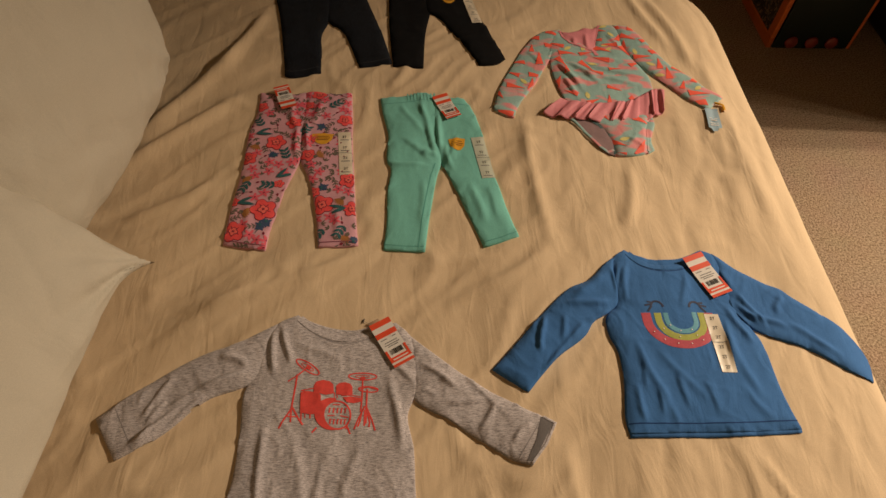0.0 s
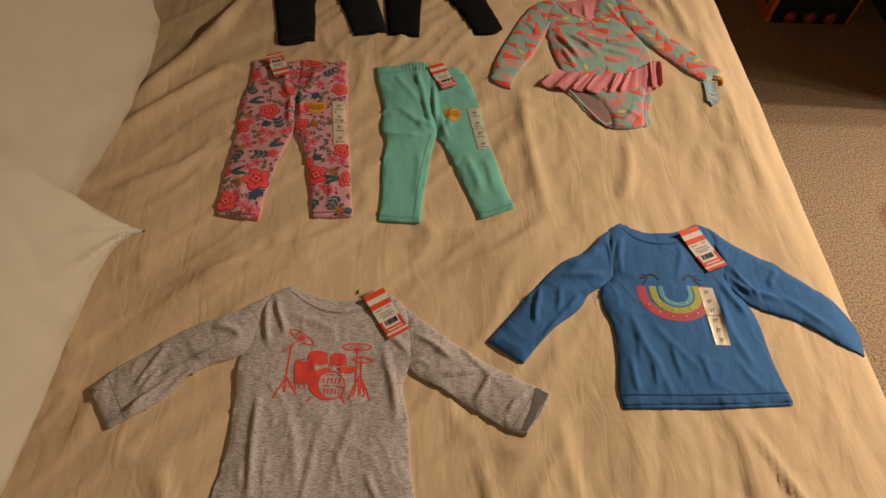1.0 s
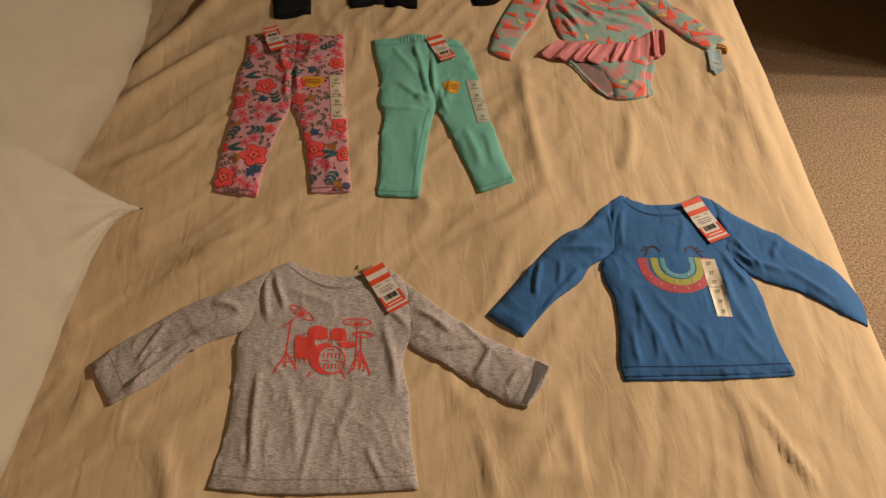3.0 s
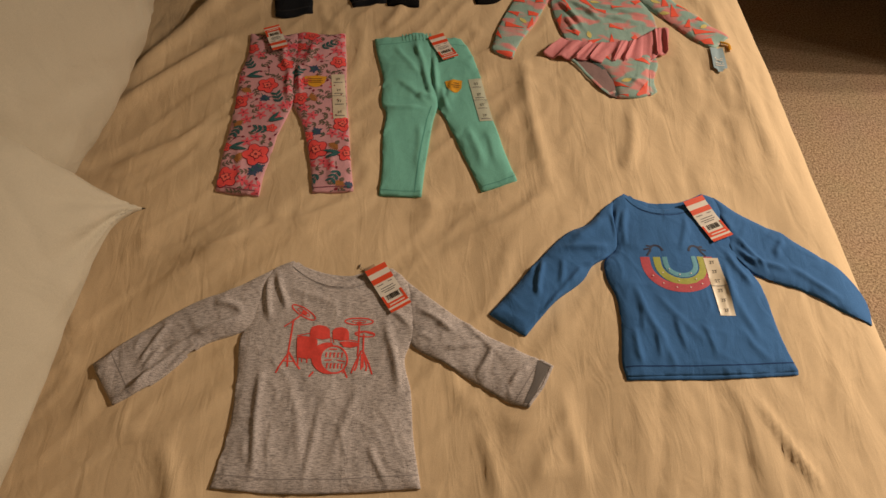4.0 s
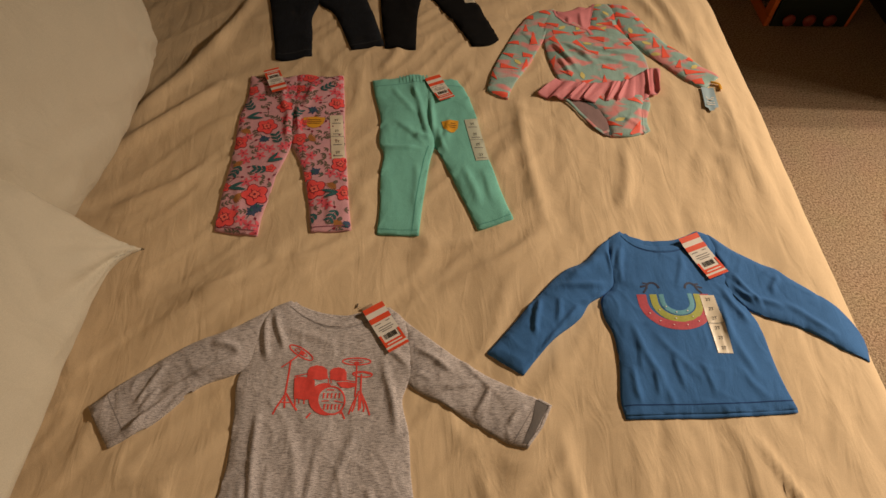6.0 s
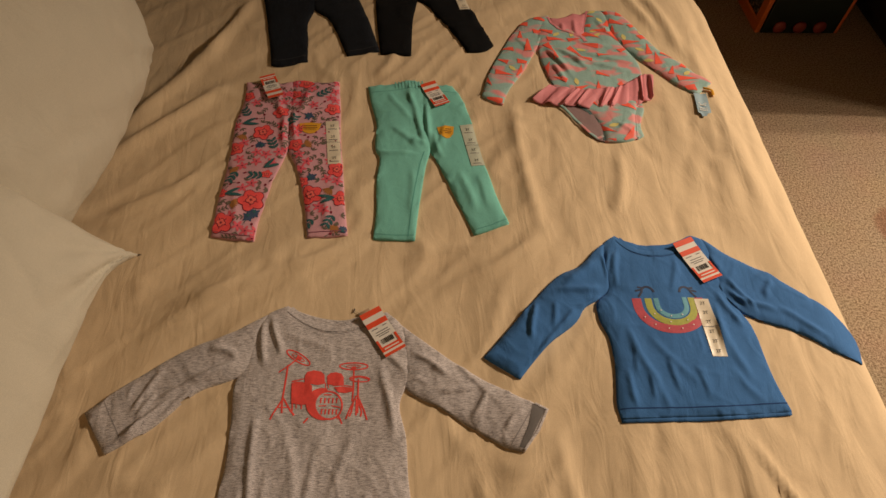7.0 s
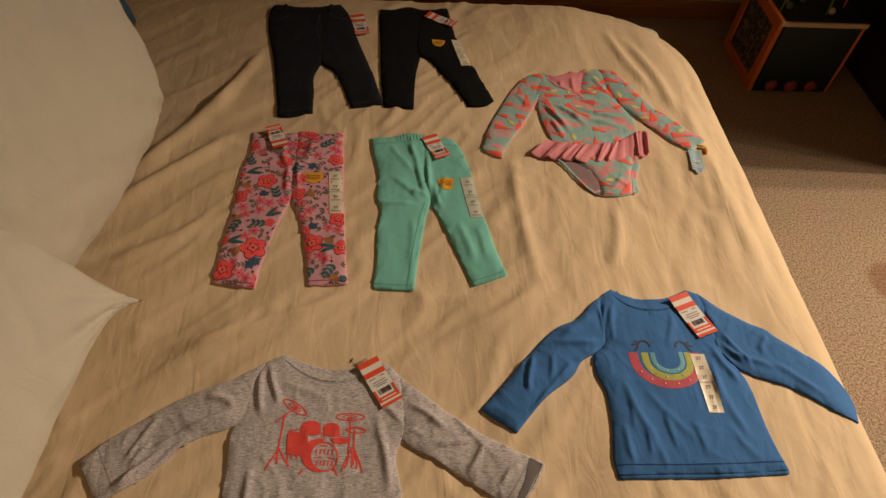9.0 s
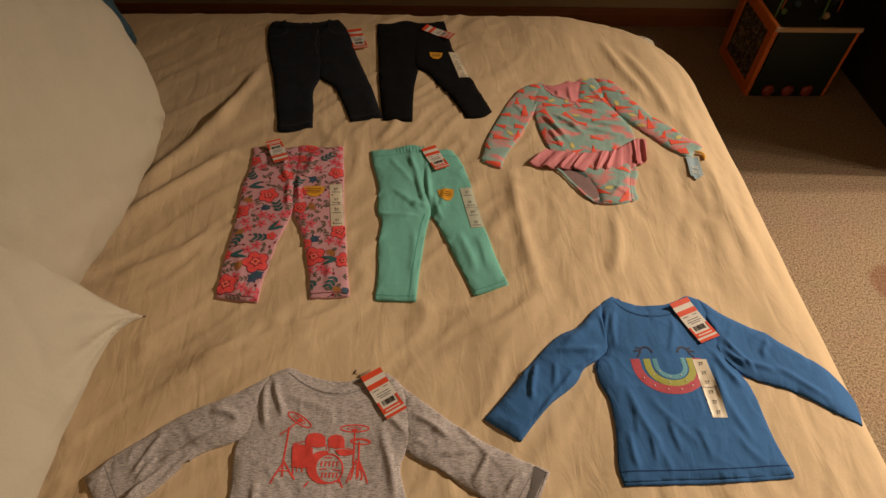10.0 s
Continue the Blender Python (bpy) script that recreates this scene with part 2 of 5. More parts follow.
BED_CREASES = [
    (-0.62, 1.18, -0.42, 1.42, 0.016, 0.010), (-0.60, 1.28, -0.44, 1.60, 0.018, 0.010), (-0.58, 1.05, -0.40, 1.17, 0.014, 0.007),
    (-0.46, 1.50, -0.40, 1.75, 0.014, 0.008), (-0.40, 0.86, -0.10, 0.98, 0.012, 0.006), (-0.44, 0.80, -0.28, 0.93, 0.012, 0.005),
    (0.52, 0.60, 0.58, 0.47, 0.006, 0.006), (0.44, 1.22, 0.40, 1.05, 0.012, 0.005), (0.22, 1.35, 0.24, 1.02, 0.012, 0.005),
    (0.60, 1.86, 0.66, 1.55, 0.014, 0.007), (0.54, 1.90, 0.61, 1.62, 0.012, 0.006), (0.68, 1.60, 0.70, 1.10, 0.016, 0.005),
    (0.05, 0.88, 0.22, 0.98, 0.010, 0.005), (-0.02, 0.95, 0.12, 0.99, 0.010, 0.004), (0.22, 0.62, 0.24, 0.48, 0.010, 0.004),
    (0.10, 0.56, 0.11, 0.46, 0.008, 0.004), (-0.36, 0.55, -0.34, 0.45, 0.012, 0.005), (-0.08, 1.45, -0.02, 1.56, 0.012, 0.005),
]

BED_TUCKS = [(0.493, 0.610, 0.493, 0.463, 0.008, 0.0016)]


def bed_z(x, y):
    """Height of the bed's rumpled cover."""
    x, y = np.asarray(x, float), np.asarray(y, float)
    left = 1 - step(-0.35, 0.1, x)
    right = step(0.1, 0.5, x)
    u, v = turned(x, y, 38)
    a = grain_noise(v * 13 + 0.6 * grain_noise(u * 4, v * 4, 5), u * 3.0, 1) * 0.0042 + grain_noise(v * 27, u * 6, 2) * 0.0018
    u, v = turned(x, y, 97)
    b = grain_noise(v * 12 + 0.5 * grain_noise(u * 4, v * 4, 6), u * 2.0, 3) * 0.0036 + grain_noise(v * 30, u * 4, 4) * 0.0014
    u, v = turned(x, y, 62)
    c = grain_noise(v * 15 + 0.7 * grain_noise(u * 4, v * 4, 8), u * 3.5, 7) * 0.0034 + grain_noise(v * 30, u * 7, 9) * 0.0015
    u, v = turned(x, y, 80)
    fine = np.abs(grain_noise(v * 34 + 1.2 * grain_noise(u * 5, v * 5, 14), u * 5, 13))
    b = b - 0.0034 * (1 - fine) ** 5 * (0.5 + 0.5 * grain_noise(x * 4, y * 4, 15))
    u, v = turned(x, y, 45)
    fine = np.abs(grain_noise(v * 26 + 1.2 * grain_noise(u * 5, v * 5, 17), u * 5, 16))
    a, c = a + 0.0040 * (1 - fine) ** 5, c + 0.0036 * (1 - fine) ** 5
    a = a * (1 - 0.45 * step(1.45, 1.8, y))
    h = a * left * 0.85 + b * right + c * (1 - left) * (1 - right)
    h = h + grain_noise(x * 3.1, y * 3.1, 11) * 0.004 + grain_noise(x * 45, y * 45, 12) * 0.0003
    for cr in BED_CREASES:
        h = h + crease(x, y, *cr)
    for x0, y0, x1, y1, wide, high in BED_TUCKS:
        h = h + tuck(x, y, x0, y0, x1, y1, wide, high)
    s, _, _ = edge_reach(x, y)
    sag = 0.014 * np.exp(-np.clip(-s, 0, None) / 0.05)
    return BED_TOP + h * 1.45 + 0.003 - sag


def bed_rolled(x, y):
    """Height of the cover where it rolls over the edge too."""
    s, _, _ = edge_reach(x, y)
    return bed_z(x, y) - ROLL + np.sqrt(np.maximum(ROLL**2 - np.clip(s, 0, ROLL * 0.98) ** 2, 0))


class Heights:
    """A height worked out once on a fine grid and read off between its points."""

    def __init__(self, f, x0, x1, y0, y1, cell=0.003):
        self.x0, self.y0, self.cell = x0, y0, cell
        gx, gy = np.arange(x0, x1 + cell, cell), np.arange(y0, y1 + cell, cell)
        X, Y = np.meshgrid(gx, gy)
        self.z = f(X.ravel(), Y.ravel()).reshape(X.shape)

    def __call__(self, x, y):
        u = np.clip((np.asarray(x, float) - self.x0) / self.cell, 0, self.z.shape[1] - 1.001)
        v = np.clip((np.asarray(y, float) - self.y0) / self.cell, 0, self.z.shape[0] - 1.001)
        i, j = u.astype(int), v.astype(int)
        u, v, z = u - i, v - j, self.z
        return (z[j, i] * (1 - u) + z[j, i + 1] * u) * (1 - v) + (z[j + 1, i] * (1 - u) + z[j + 1, i + 1] * u) * v


cover_z = Heights(bed_rolled, -0.75, 0.95, 0.30, 2.20, 0.003)


def blurred(h, cells):
    """The same height with its small wrinkles ironed out."""
    out = Heights(lambda x, y: x * 0, h.x0, h.x0 + 0.01, h.y0, h.y0 + 0.01, h.cell)
    z, k = h.z, 2 * cells + 1
    for _ in range(2):
        for axis in (0, 1):
            pad = [(0, 0), (0, 0)]
            pad[axis] = (cells + 1, cells)
            c = np.cumsum(np.pad(z, pad, mode="edge"), axis=axis)
            z = (np.take(c, range(k, c.shape[axis]), axis) - np.take(c, range(0, c.shape[axis] - k), axis)) / k
    out.z = z
    return out


ironed_z = blurred(cover_z, 9)


def smooth_outline(points, spacing=0.007):
    """A closed cloth outline through its landmarks, rounded but for sharp corners."""
    p = [np.array(q, float) for q in points]
    n = len(p)
    out = []
    for i in range(n):
        a, b, c, d = p[i - 1], p[i], p[(i + 1) % n], p[(i + 2) % n]

        def tangent(q, r, s, chord):
            e, f = r - q, s - r
            cosine = e @ f / (np.linalg.norm(e) * np.linalg.norm(f) + 1e-9)
            if cosine < 0.6:
                return chord
            t = (e / np.linalg.norm(e) + f / np.linalg.norm(f)) / 2
            return t * np.linalg.norm(chord)
        chord = c - b
        t0, t1 = tangent(a, b, c, chord), tangent(b, c, d, chord)
        k = max(1, int(np.linalg.norm(chord) / spacing))
        for s in np.arange(k) / k:
            out.append((2 * s**3 - 3 * s**2 + 1) * b + (s**3 - 2 * s**2 + s) * t0 + (3 * s**2 - 2 * s**3) * c + (s**3 - s**2) * t1)
    return np.array(out)


def inside(poly, x, y):
    hit = np.zeros(len(x), bool)
    q = np.roll(poly, -1, 0)
    for (ax, ay), (bx, by) in zip(poly, q):
        if ay != by:
            cross = ((ay > y) != (by > y)) & (x < (bx - ax) * (y - ay) / (by - ay) + ax)
            hit ^= cross
    return hit


def edge_distance(poly, x, y):
    best = np.full(len(x), 9.0)
    q = np.roll(poly, -1, 0)
    for a, b in zip(poly, q):
        e = b - a
        t = np.clip(((x - a[0]) * e[0] + (y - a[1]) * e[1]) / (e @ e + 1e-12), 0, 1)
        best = np.minimum(best, np.hypot(x - a[0] - t * e[0], y - a[1] - t * e[1]))
    return best


def triangulated(poly, cell):
    """Vertices and faces that fill an outline, with inner points at about the cell size."""
    from mathutils.geometry import delaunay_2d_cdt
    x0, y0 = poly.min(0)
    x1, y1 = poly.max(0)
    gx, gy = np.meshgrid(np.arange(x0, x1, cell), np.arange(y0, y1, cell))
    gx = gx + cell * 0.5 * (np.arange(gx.shape[0]) % 2)[:, None]
    gx, gy = gx.ravel(), gy.ravel()
    keep = inside(poly, gx, gy)
    gx, gy = gx[keep], gy[keep]
    if len(gx):
        far = edge_distance(poly, gx, gy) > cell * 0.45
        gx, gy = gx[far], gy[far]
    verts = [Vector(p) for p in poly] + [Vector(p) for p in zip(gx, gy)]
    n = len(poly)
    v, _, f, *_ = delaunay_2d_cdt(verts, [(i, (i + 1) % n) for i in range(n)], [], 1, 1e-7)
    return np.array([(q.x, q.y) for q in v]), f


def thing(name, x, y, z, label, category, group=""):
    ob = new(name)
    ob.location = (x, y, z)
    ob.empty_display_size = 0.05
    return tagged(ob, label, category, group)


def origin_of(ob):
    p = Vector(ob.location)
    while ob.parent:
        ob = ob.parent
        p = p + Vector(ob.location)
    return p


def mesh_part(name, verts, faces, material, parent=None, label="", smooth=True):
    """Links world-space vertices and faces as one mesh object under its thing."""
    me = bpy.data.meshes.new(name)
    o = origin_of(parent) if parent else Vector((0, 0, 0))
    me.from_pydata([(a[0] - o.x, a[1] - o.y, a[2] - o.z) for a in verts], [], faces)
    me.update()
    if smooth:
        me.polygons.foreach_set("use_smooth", [True] * len(me.polygons))
    me.materials.append(material)
    ob = new(name, me)
    if parent:
        ob.parent = parent
    if label:
        tagged(ob, label)
    return ob


def part(name, bm, material, parent=None, label="", smooth=False):
    """Links a bmesh, in its parent's own space, as one mesh object."""
    me = bpy.data.meshes.new(name)
    bm.to_mesh(me)
    bm.free()
    if smooth:
        me.polygons.foreach_set("use_smooth", [True] * len(me.polygons))
    me.materials.append(material)
    ob = new(name, me)
    if parent:
        ob.parent = parent
    if label:
        tagged(ob, label)
    return ob


def box(x0, x1, y0, y1, z0, z1, bevel=0.0):
    bm = bmesh.new()
    bmesh.ops.create_cube(bm, size=1, matrix=Matrix.LocRotScale(((x0 + x1) / 2, (y0 + y1) / 2, (z0 + z1) / 2), None, (x1 - x0, y1 - y0, z1 - z0)))
    if bevel:
        bmesh.ops.bevel(bm, geom=bm.edges[:], offset=bevel, segments=2, affect="EDGES", profile=0.5)
    return bm


def rod(points, radius, sides=8):
    """A round rod or wire along points, as a bmesh."""
    bm = bmesh.new()
    pts = [Vector(p) for p in points]
    rings = []
    for i, p in enumerate(pts):
        way = (pts[min(i + 1, len(pts) - 1)] - pts[max(i - 1, 0)]).normalized()
        side = way.orthogonal().normalized() if i == 0 else (side - way * side.dot(way)).normalized()
        up = way.cross(side)
        rings.append([bm.verts.new(p + radius * (math.cos(k * math.tau / sides) * side + math.sin(k * math.tau / sides) * up)) for k in range(sides)])
    for r, s in zip(rings, rings[1:]):
        for k in range(sides):
            bm.faces.new((r[k], r[(k + 1) % sides], s[(k + 1) % sides], s[k]))
    bm.faces.new(rings[0][::-1])
    bm.faces.new(rings[-1])
    return bm


class Cloth:
    """A flat garment piece lying on the cover: its outline, its height and its mesh."""

    def __init__(self, points, thick=0.010, rim=0.004, soft=0.012, lift=0.0, creases=(), ripple=0.0012, seed=20, angle=0, cell=0.004, tucks=()):
        self.poly = smooth_outline(points)
        self.thick, self.rim, self.soft, self.lift, self.creases = thick * 0.8, rim * 0.8, soft, lift, creases
        self.ripple, self.seed, self.angle, self.cell = ripple, seed, angle, cell
        self.tucks = tucks
        (x0, y0), (x1, y1) = self.poly.min(0) - 0.02, self.poly.max(0) + 0.02
        self.height = Heights(self.exact, x0, x1, y0, y1)

    def exact(self, x, y):
        x, y = np.asarray(x, float), np.asarray(y, float)
        d = edge_distance(self.poly, x, y) * np.where(inside(self.poly, x, y), 1, 0)
        near = np.exp(-d / self.soft)
        z = ironed_z(x, y) * (1 - near) + cover_z(x, y) * near + self.lift + self.rim + (self.thick - self.rim) * (1 - near)
        z = np.maximum(z, cover_z(x, y) + 0.0025)
        u, v = turned(x, y, self.angle)
        w = grain_noise(u * 22, v * 7, self.seed) + 0.6 * grain_noise(u * 50, v * 16, self.seed + 1) + 0.35 * grain_noise(u * 110, v * 50, self.seed + 2)
        z = z + self.ripple * w * np.minimum(1, 0.4 + d / 0.012)
        warp = 1.7 * grain_noise(u * 13, v * 13, self.seed + 4)
        for turn, amount in ((0, 1.0), (38, 0.8), (-35, 0.6)):
            p, q = turned(x, y, self.angle + turn)
            ridge = (1 - np.abs(grain_noise(p * 21 + warp, q * 6 + warp, self.seed + 5 + turn))) ** 6
            z = z + amount * 1.7 * self.ripple * ridge * step(-0.1, 0.6, grain_noise(p * 9, q * 9, self.seed + 7 + turn)) * np.minimum(1, 0.25 + d / 0.015)
        for x0, y0, x1, y1, wide, high in self.creases:
            z = z + crease(x, y, x0, y0, x1, y1, wide * 0.8, high * 1.2)
        for x0, y0, x1, y1, wide, high in self.tucks:
            z = z + tuck(x, y, x0, y0, x1, y1, wide * 0.8, high * 0.85)
        return z

    def build(self, name, material, parent, label=""):
        v, f = triangulated(self.poly, self.cell)
        z = self.height(v[:, 0], v[:, 1])
        verts = [(a, b, c) for (a, b), c in zip(v, z)]
        n = len(self.poly)
        base = cover_z(self.poly[:, 0], self.poly[:, 1]) - 0.002
        mid = self.poly.mean(0)
        k = len(verts)
        top = {tuple(np.round(p, 6)): i for i, p in enumerate(v)}
        ring = [top.get(tuple(np.round(p, 6)), None) for p in self.poly]
        verts += [(p[0], p[1], b) for p, b in zip(self.poly, base)]
        faces = [tuple(q) for q in f]
        area = sum(a[0] * b[1] - b[0] * a[1] for a, b in zip(self.poly, np.roll(self.poly, -1, 0)))
        for i in range(n):
            a, b, c, d = ring[i], ring[(i + 1) % n], k + (i + 1) % n, k + i
            if a is not None and b is not None:
                faces.append((a, d, c, b) if area > 0 else (a, b, c, d))
        return mesh_part(name, verts, faces, material, parent, label)


def laid(name, outline, height, material, parent, lift=0.0006, cell=0.005, label=""):
    """A flat printed or stuck-on shape that follows a height."""
    v, f = triangulated(np.array(outline, float), cell)
    z = height(v[:, 0], v[:, 1]) + lift
    return mesh_part(name, [(a, b, c) for (a, b), c in zip(v, z)], [tuple(q) for q in f], material, parent, label)


def ribbon_mesh(points, width, height, lift, spacing=0.004, closed=False):
    p = [np.array(q, float) for q in points]
    if closed:
        p.append(p[0])
    line = []
    for a, b in zip(p, p[1:]):
        k = max(1, int(np.linalg.norm(b - a) / spacing))
        line += [a + (b - a) * s / k for s in range(k)]
    line.append(p[-1])
    line = np.array(line)
    way = np.gradient(line, axis=0)
    way /= np.linalg.norm(way, axis=1)[:, None] + 1e-9
    side = np.stack([-way[:, 1], way[:, 0]], 1)
    rows = [line + side * width * s for s in (-0.5, 0.0, 0.5)]
    verts, faces = [], []
    for r, up in zip(rows, (0.0, 1.0, 0.0)):
        z = height(r[:, 0], r[:, 1]) + lift * (0.6 + 0.4 * up)
        verts += [(a, b, c) for (a, b), c in zip(r, z)]
    n = len(line)
    for k in (0, 1):
        for i in range(n - 1):
            faces.append((k * n + i, k * n + n + i, k * n + n + i + 1, k * n + i + 1)[::-1])
    return verts, faces


def ribbon(name, points, width, height, material, parent, lift=0.0006, label="", closed=False):
    """A narrow band, seam or printed line that follows a height."""
    v, f = ribbon_mesh(points, width, height, lift, closed=closed)
    return mesh_part(name, v, f, material, parent, label)


def arc(cx, cy, rx, ry, a0, a1, n=24):
    return [(cx + rx * math.cos(radians(a0 + (a1 - a0) * i / n)), cy + ry * math.sin(radians(a0 + (a1 - a0) * i / n))) for i in range(n + 1)]


def max_height(*cloths):
    return lambda x, y: np.max([c.height(x, y) for c in cloths], axis=0)

# ---- setting ----
def slab(name, x0, x1, y0, y1, z0, z1, material, kind="structure", label=""):
    ob = part(name, box(x0, x1, y0, y1, z0, z1), material)
    return tagged(ob, label, "", "", kind)


ROOM = (-1.50, 5.60, -2.40, 3.06, 2.65)
slab("floor", ROOM[0] - .1, ROOM[1] + .1, ROOM[2] - .1, ROOM[3] + .1, -0.1, 0.0, CARPET, label="beige cut-pile carpet floor")
slab("ceiling", ROOM[0] - .1, ROOM[1] + .1, ROOM[2] - .1, ROOM[3] + .1, ROOM[4], ROOM[4] + .1, CEILING_PAINT, label="plain white painted ceiling")
slab("wall_north", ROOM[0], ROOM[1], ROOM[3], ROOM[3] + .1, 0, ROOM[4], WALL, label="beige painted wall beyond the bed")
slab("wall_south", ROOM[0], ROOM[1], ROOM[2] - .1, ROOM[2], 0, ROOM[4], WALL, label="beige painted wall across the room")
slab("wall_west", ROOM[0] - .1, ROOM[0], ROOM[2] - .1, ROOM[3] + .1, 0, ROOM[4], WALL, label="beige painted wall at the bed's head")
slab("wall_east", ROOM[1], ROOM[1] + .1, ROOM[2] - .1, ROOM[3] + .1, 0, ROOM[4], WALL, label="beige painted wall facing the bed's foot")


def baseboard():
    bm = bmesh.new()
    prof = [(0, 0), (0, 0.085), (-0.008, 0.085), (-0.012, 0.075), (-0.013, 0.062), (-0.017, 0.058), (-0.018, 0.0)]
    rows = [[bm.verts.new((x, ROOM[3] + py - 0.001, pz + 0.001)) for py, pz in prof] for x in (ROOM[0], ROOM[1])]
    for i in range(len(prof)):
        j = (i + 1) % len(prof)
        bm.faces.new((rows[0][i], rows[1][i], rows[1][j], rows[0][j]))
    ob = part("baseboard", bm, BROWN_WOOD)
    tagged(ob, "reddish-brown stained wooden baseboard along the wall", "", "", "structure")


baseboard()

# ---- bed ----
def bed():
    t = thing("bed", -0.26, 1.11, 0.0, "wide bed with cream cotton cover and rumpled surface", "bed")
    o = t.location
    base = box(BED_X0 + .05 - o.x, BED_X1 - .06 - o.x, BED_Y0 + .06 - o.y, BED_Y1 - .06 - o.y, 0.08, 0.30, 0.02)
    part("box_spring", base, PILLOWCASE, t, "pale box spring under the mattress")
    mat = box(BED_X0 + .04 - o.x, BED_X1 - .05 - o.x, BED_Y0 + .05 - o.y, BED_Y1 - .05 - o.y, 0.305, 0.57, 0.04)
    part("mattress", mat, PILLOWCASE, t, "thick white mattress")
    for x in (BED_X0 + .12, BED_X1 - .14):
        for y in (BED_Y0 + .12, BED_Y1 - .14):
            part("leg", box(x - .03 - o.x, x + .03 - o.x, y - .03 - o.y, y + .03 - o.y, 0.0, 0.08, 0.004), DARK_WOOD, t)
    # the cover: flat on top, rolled over the edges and hanging down
    r, hang, cell = ROLL, 0.40, 0.0085
    reach = r * math.pi / 2 + hang
    gx = np.arange(BED_X0 - 0.02, BED_X1 - r + reach + cell, cell)
    gy = np.arange(BED_Y0 + r - reach, BED_Y1 - r + reach + cell, cell)
    X, Y = np.meshgrid(gx, gy)
    shape = X.shape
    x, y = X.ravel(), Y.ravel()
    s, nx, ny = edge_reach(x, y)
    out = np.clip(s, 0, None)
    arcs = np.minimum(out / r, math.pi / 2)
    down = np.clip(out - r * math.pi / 2, 0, None)
    along = np.where(np.abs(nx) > np.abs(ny), y, x)
    fold = (0.012 * grain_noise(along * 9, along * 0 + 2, 31) + 0.006 * grain_noise(along * 21, along * 0, 32)) * np.clip(down / 0.2, 0, 1)
    px = np.where(s > 0, x - nx * out + nx * (r * np.sin(arcs) + fold), x)
    py = np.where(s > 0, y - ny * out + ny * (r * np.sin(arcs) + fold), y)
    z = bed_z(np.clip(px, -9, BED_X1), py) - r * (1 - np.cos(arcs)) - down
    z = np.maximum(z, 0.10)
    verts = list(zip(px, py, z))
    h, w = shape
    idx = np.arange(h * w).reshape(h, w)
    faces = np.stack([idx[:-1, :-1], idx[:-1, 1:], idx[1:, 1:], idx[1:, :-1]], -1).reshape(-1, 4)
    mesh_part("cover", verts, faces.tolist(), SHEET, t, "cream cotton cover with long soft wrinkles")
    hb = box(-1.47 - o.x, -1.40 - o.x, BED_Y0 - o.y, BED_Y1 - o.y, 0.0, 1.15, 0.012)
    part("headboard", hb, DARK_WOOD, t, "dark wooden headboard")


bed()


def pillow(name, wide, deep, thick, m, material, label, seed, ear=0.22, round_off=0.0):
    """A stuffed pillow: pinched corners, soft dents; its bottom edge along its own x axis."""
    n1, n2 = 90, 70
    verts, faces = [], []
    for side in (1, -1):
        U, V = np.meshgrid(np.linspace(-1, 1, n1), np.linspace(-1, 1, n2))
        pu = U * wide / 2 * (1 - 0.06 * (1 - np.abs(V) ** 5) * np.abs(U) ** 3) * np.sqrt(1 - round_off * V**4)
        pv = V * deep / 2 * (1 - ear * (1 - np.abs(U) ** 5) * np.abs(V) ** 3) * np.sqrt(1 - round_off * U**4)
        fat = np.clip((1 - np.abs(U) ** 2.6) * (1 - np.abs(V) ** 2.6), 0, 1) ** 0.48
        fat = fat * (1 + 0.10 * grain_noise(U * 1.6 + 9, V * 1.6, seed))
        edge = np.clip(fat, 0, 1)
        corner = np.clip(np.hypot(np.abs(U) - 1, np.abs(V) - 1) / 0.9, 0, 1)
        spoke = np.arctan2(1 - np.abs(V), 1 - np.abs(U) + 1e-6)
        ripples = 0.009 * grain_noise(U * 9, V * 2.2, seed + 1) * (1 - edge) + 0.011 * grain_noise(spoke * 7, corner * 1.5 + U, seed + 5) * (1 - corner) ** 0.7 + 0.0035 * grain_noise(U * 4 + V * 5, V * 2 - U, seed + 2) + 0.004 * np.abs(grain_noise(U * 5 - V * 3, V * 2 + U, seed + 3))
        hz = side * (fat * thick / 2 + ripples * np.minimum(1, edge * 4))
        k = len(verts)
        verts += list(zip(pu.ravel(), pv.ravel(), hz.ravel()))
        idx = np.arange(n1 * n2).reshape(n2, n1) + k
        q = np.stack([idx[:-1, :-1], idx[:-1, 1:], idx[1:, 1:], idx[1:, :-1]], -1).reshape(-1, 4)
        faces += (q if side > 0 else q[:, ::-1]).tolist()
    bm = bmesh.new()
    me = bpy.data.meshes.new(name)
    me.from_pydata(verts, [], faces)
    bm.from_mesh(me)
    bmesh.ops.remove_doubles(bm, verts=bm.verts[:], dist=0.0006)
    bm.to_mesh(me)
    bm.free()
    me.polygons.foreach_set("use_smooth", [True] * len(me.polygons))
    me.materials.append(material)
    ob = new(name, me)
    ob.matrix_world = m
    return tagged(ob, label, "pillow", "pillows at the bed's head")


def leaning(x, y, lean, turn, deep, z=0.64):
    """The pose of a pillow whose bottom edge's middle is at x, y; it leans back towards the head."""
    return pose(x, y, z, 0, 0, 90 + turn) @ pose(0, 0, 0, lean, 0, 0) @ pose(0, deep / 2, 0)


